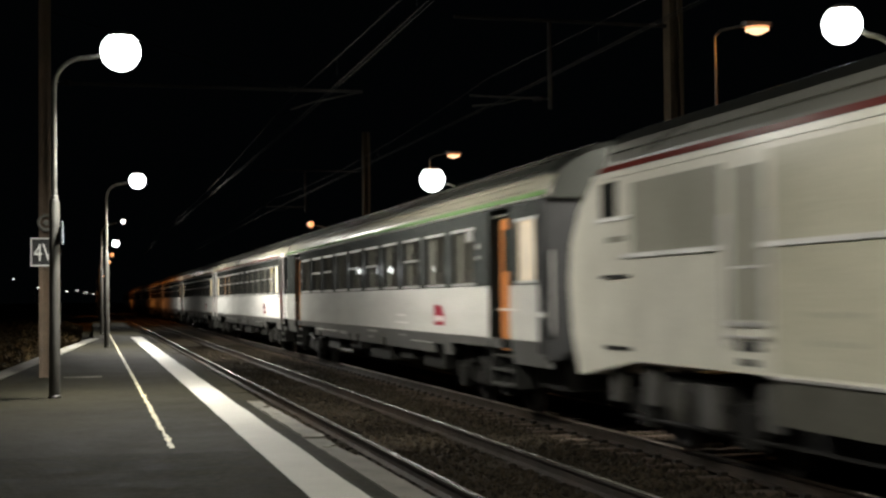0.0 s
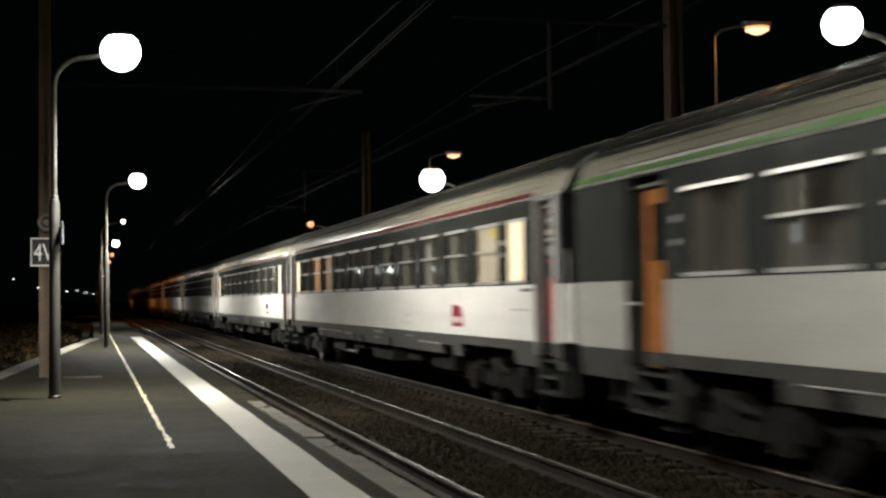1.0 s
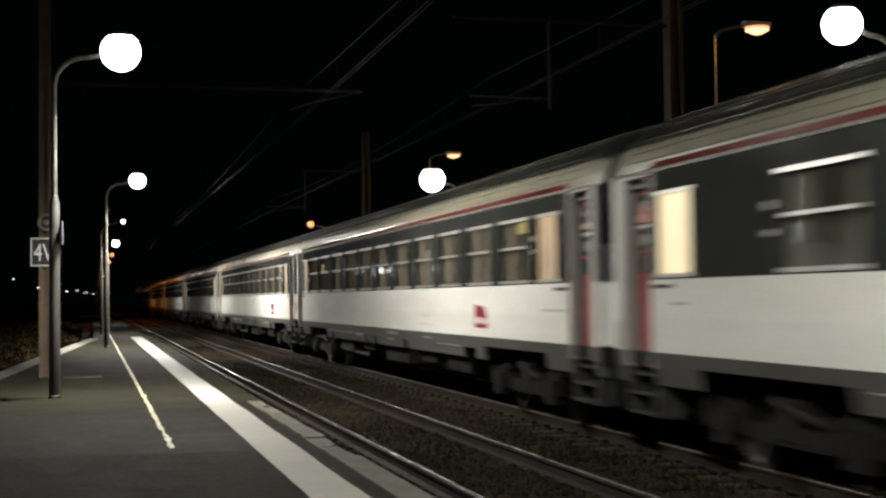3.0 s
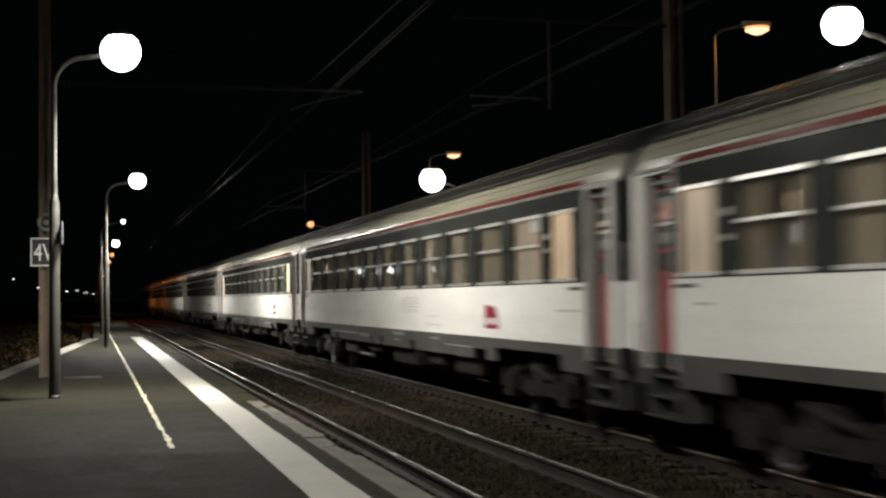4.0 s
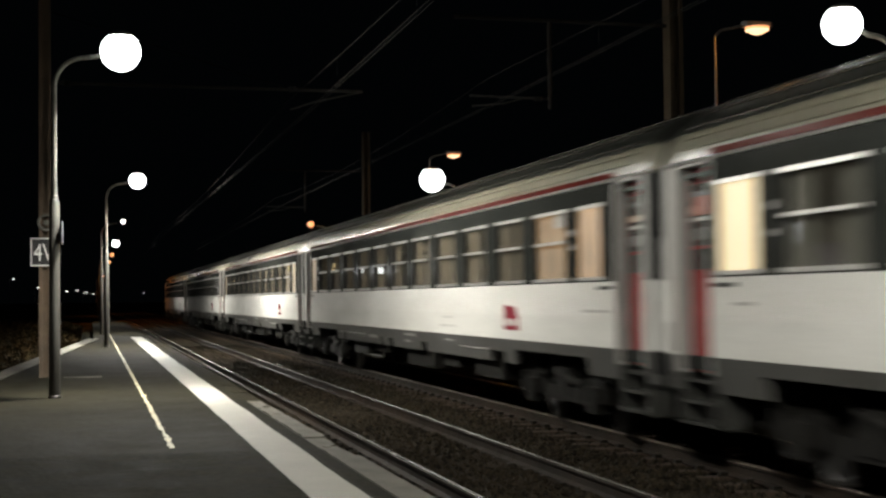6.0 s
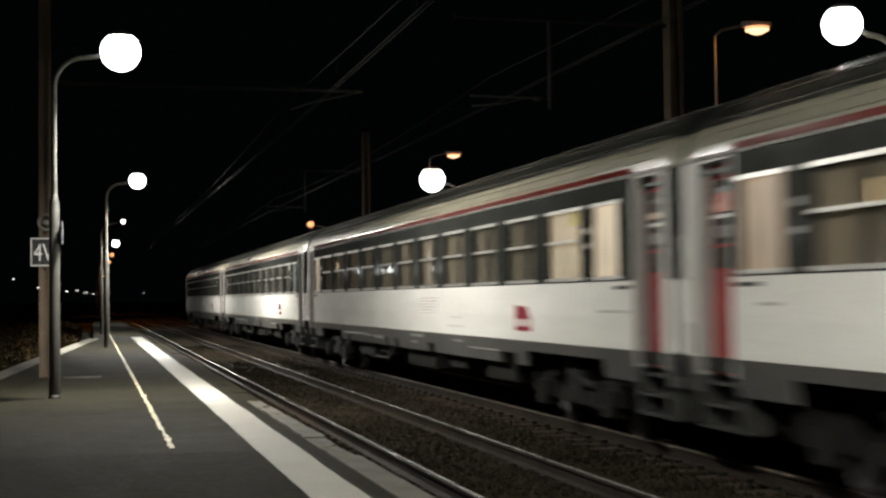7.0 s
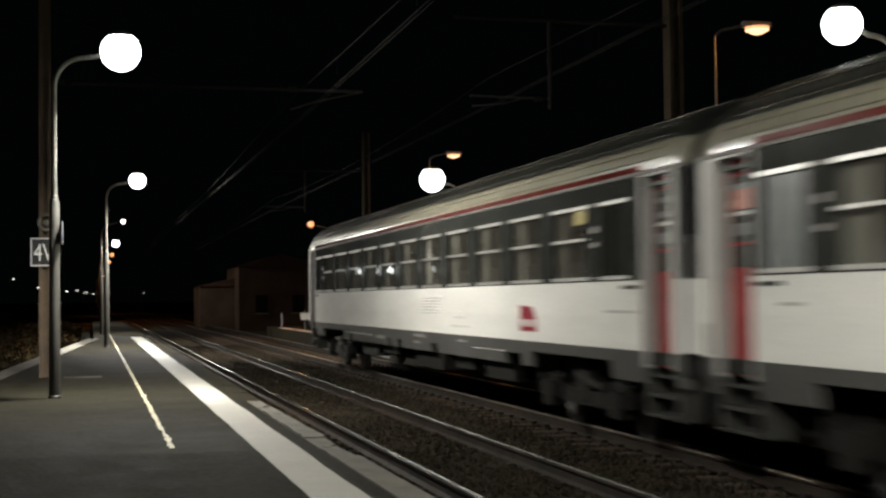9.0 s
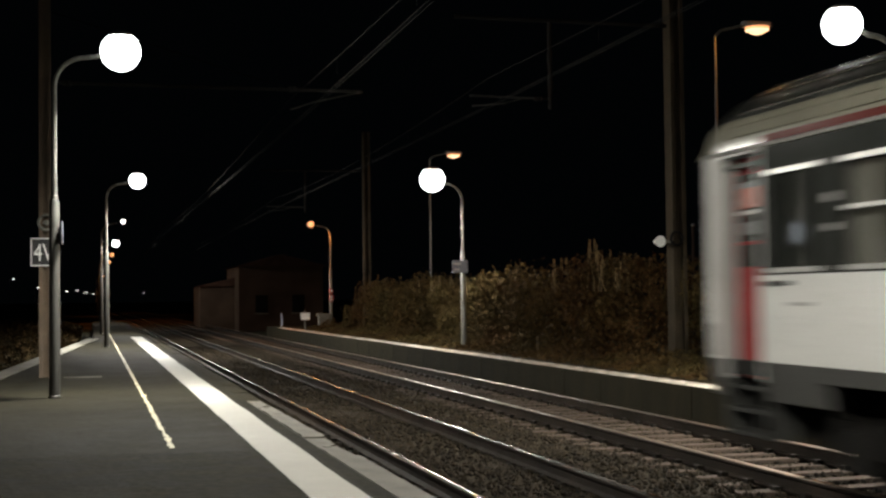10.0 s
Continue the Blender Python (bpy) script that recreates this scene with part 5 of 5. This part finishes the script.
def build_train():
    made = []
    loco = locomotive()
    made.append((loco, FIRST_GAP - 9.56))
    # leading coach: green line, grey band and ends, orange doors further in
    first = coach("white and grey coach with a green line and orange doors", FIRST_CENTRES, T_GREEN, "green line under the roof", T_GREYBAND, T_GREYBAND, T_DOOR_ORANGE, 10.72, 1.12, (-12.1,), 1, None, {(-12.1, LIT_PALE)}, 11, -6.95, 0.08, 0.74)
    made.append((first, FIRST_GAP + 13.0))
    lead, tail = ENDS
    # windows, louvre, beige curtains, lit panes, small shift along the train
    plans = [
        (ELEVEN, None, False, {lead: LIT_CREAM, ELEVEN[0]: LIT_PALE, tail: LIT_CREAM, ELEVEN[9]: LIT_ORANGE, ELEVEN[8]: LIT_WARM}, 0.0),
        (NINE, None, False, {lead: LIT_CREAM, tail: LIT_CREAM}, 0.0),
        (ELEVEN, None, True, {lead: LIT_WARM, tail: LIT_DIM}, 0.0),
        (ELEVEN, -2.0, True, {lead: LIT_WARM, ELEVEN[0]: LIT_DIM, tail: LIT_DIM}, 0.0),
        (ELEVEN, None, False, {lead: LIT_CREAM, tail: LIT_CREAM}, 0.06),
        (ELEVEN, None, True, {lead: LIT_WARM, ELEVEN[0]: LIT_WARM, tail: LIT_DIM}, -0.08),
        (ELEVEN, -1.85, True, {lead: LIT_PALE, ELEVEN[0]: LIT_PALE, tail: LIT_DIM}, -0.28),
        (ELEVEN, None, False, {lead: T_FROST, tail: T_FROST}, -0.03),
        (ELEVEN, -1.73, False, {}, -0.05)]
    for i, (windows, louvre, beige, lit, shift) in enumerate(plans):
        look_of = "beige curtains" if beige else "grey curtains"
        c = coach("white and dark grey coach with red doors, " + look_of, windows, T_RED, "dark red line under the roof", T_BAND, T_WHITE, T_DOOR, 12.25, 0.84, ENDS, 2, louvre, lit.items(), 20 + i, -7.6, 0.17, cabin_lamp=i in (2, 3, 5, 6), beige=beige)
        made.append((c, FIRST_GAP + 13.2 + PITCH_COACH * (i + 1) + shift))
    return made


# ---- build ----
ground()
stones()
track("rail_track_near", NEAR_X, "near railway track with polished rails", RAIL_HEAD, -0.235)
track("rail_track_far", FAR_X, "far railway track with pale sleepers", RAIL_HEAD_DULL, -0.205)
near_platform()
far_platform()
lamp_post((-0.58, 23.05, NEAR_TOP), 1.06, 5.68, BOWL_WHITE, "lit curved platform lamp on a grey post")
lamp_post((0.50, 47.78, NEAR_TOP), 1.04, 5.68, BOWL_WHITE, "lit curved platform lamp on a grey post", size=0.86)
lamp_post((0.47, 66.82, NEAR_TOP), 1.01, 5.36, BOWL_DIM, "lit small curved platform lamp on a grey post", size=0.32)
lamp_post((0.66, 98.9, NEAR_TOP), 1.02, 5.64, BOWL_WHITE, "lit curved platform lamp on a grey post", size=0.8)
lamp_post((0.70, 121.3, -0.46), 1.03, 6.30, BOWL_SODIUM, "lit orange lamp on a curved post", size=0.55)
lamp_post((0.73, 143.6, -0.46), 1.03, 6.30, BOWL_SODIUM, "lit orange lamp on a curved post", size=0.55)
lamp_post((0.80, 221.8, -0.46), 1.05, 6.30, BOWL_SODIUM, "lit orange lamp on a curved post", size=0.55)
lamp_post((-0.74, 2.5, NEAR_TOP), 1.04, 5.68, BOWL_WHITE, "lit curved platform lamp on a grey post")
for y in (-6.5, 15.97, 38.3):
    lamp_post((10.47, y, FAR_TOP), -0.89, 4.98 if y < 20 else 4.87, BOWL_WHITE, "lit curved lamp on a slim pale post", slim=True, size=0.8 if y < 20 else 1.1)
lamp_post((11.51, 67.03, FAR_TOP), -0.97, 5.16, BOWL_SODIUM, "orange lit curved lamp on a slim pale post", slim=True, size=0.5)
street_lamp((13.90, 28.63, -0.46), 8.46, 1.07, BOWL_SODIUM, "orange street lamp on a thin tall pole")
street_lamp((14.11, 56.82, -0.46), 8.46, 1.07, BOWL_SODIUM, "orange street lamp on a thin tall pole")
for x, y, h in ((-23.3, 420.0, 9.31), (-18.5, 480.0, 7.19), (-10.6, 560.0, 6.54), (-6.8, 570.0, 7.03), (-3.4, 580.0, 5.91), (-0.5, 560.0, 5.31), (24.1, 700.0, 6.34)):
    street_lamp((x, y, -0.46), h, 1.2, BOWL_DIM, "distant lit street lamp beside a road", "distant street lamps", 1.15)
# lamps of the yard beside the line, seen mirrored in the coach windows
for x, y, h in (
    (-7.0, 99.9, 4.31),
    (-7.5, 94.7, 4.23),
    (-8.5, 95.9, 4.29),
    (-11.0, 93.9, 4.31),
):
    yard_lamp((x, y, -0.46), h)
near_mast()
edge_on_panel()
far_mast()
wires("overhead_wires_near", NEAR_X, [-25.0, 29.53, 84.0, 138.0], "overhead contact wires above the near track", 5.66, 6.14)
wires("overhead_wires_far", FAR_X, [-28.0, 25.5, 57.5, 110.0], "overhead contact wires above the far track", 5.62, 6.10)
hedge("hedge", 105000, far_spread, None, 0.058, "overgrown brown green hedge behind the platform", LEAF, 4)
hedge("weeds", 30000, left_spread, None, 0.07, "dark weeds and brambles beside the platform", LEAF_DARK, 6)
hedge("undergrowth", 26000, verge_spread, None, 0.05, "low brown weeds along the platform edge", LEAF, 8)
plumes()
twigs()
house()
lineside()
TRAIN = build_train()


def motions():
    """The train runs along the far track towards -y and slows a little."""
    for ob, y in TRAIN:
        walk(ob, [(t, pose(FAR_X, y - SPEED * t + SLOWING * t * t, 0)) for t in (0.0, 2.0, 4.0, 6.0, 8.0, 10.0)])


motions()
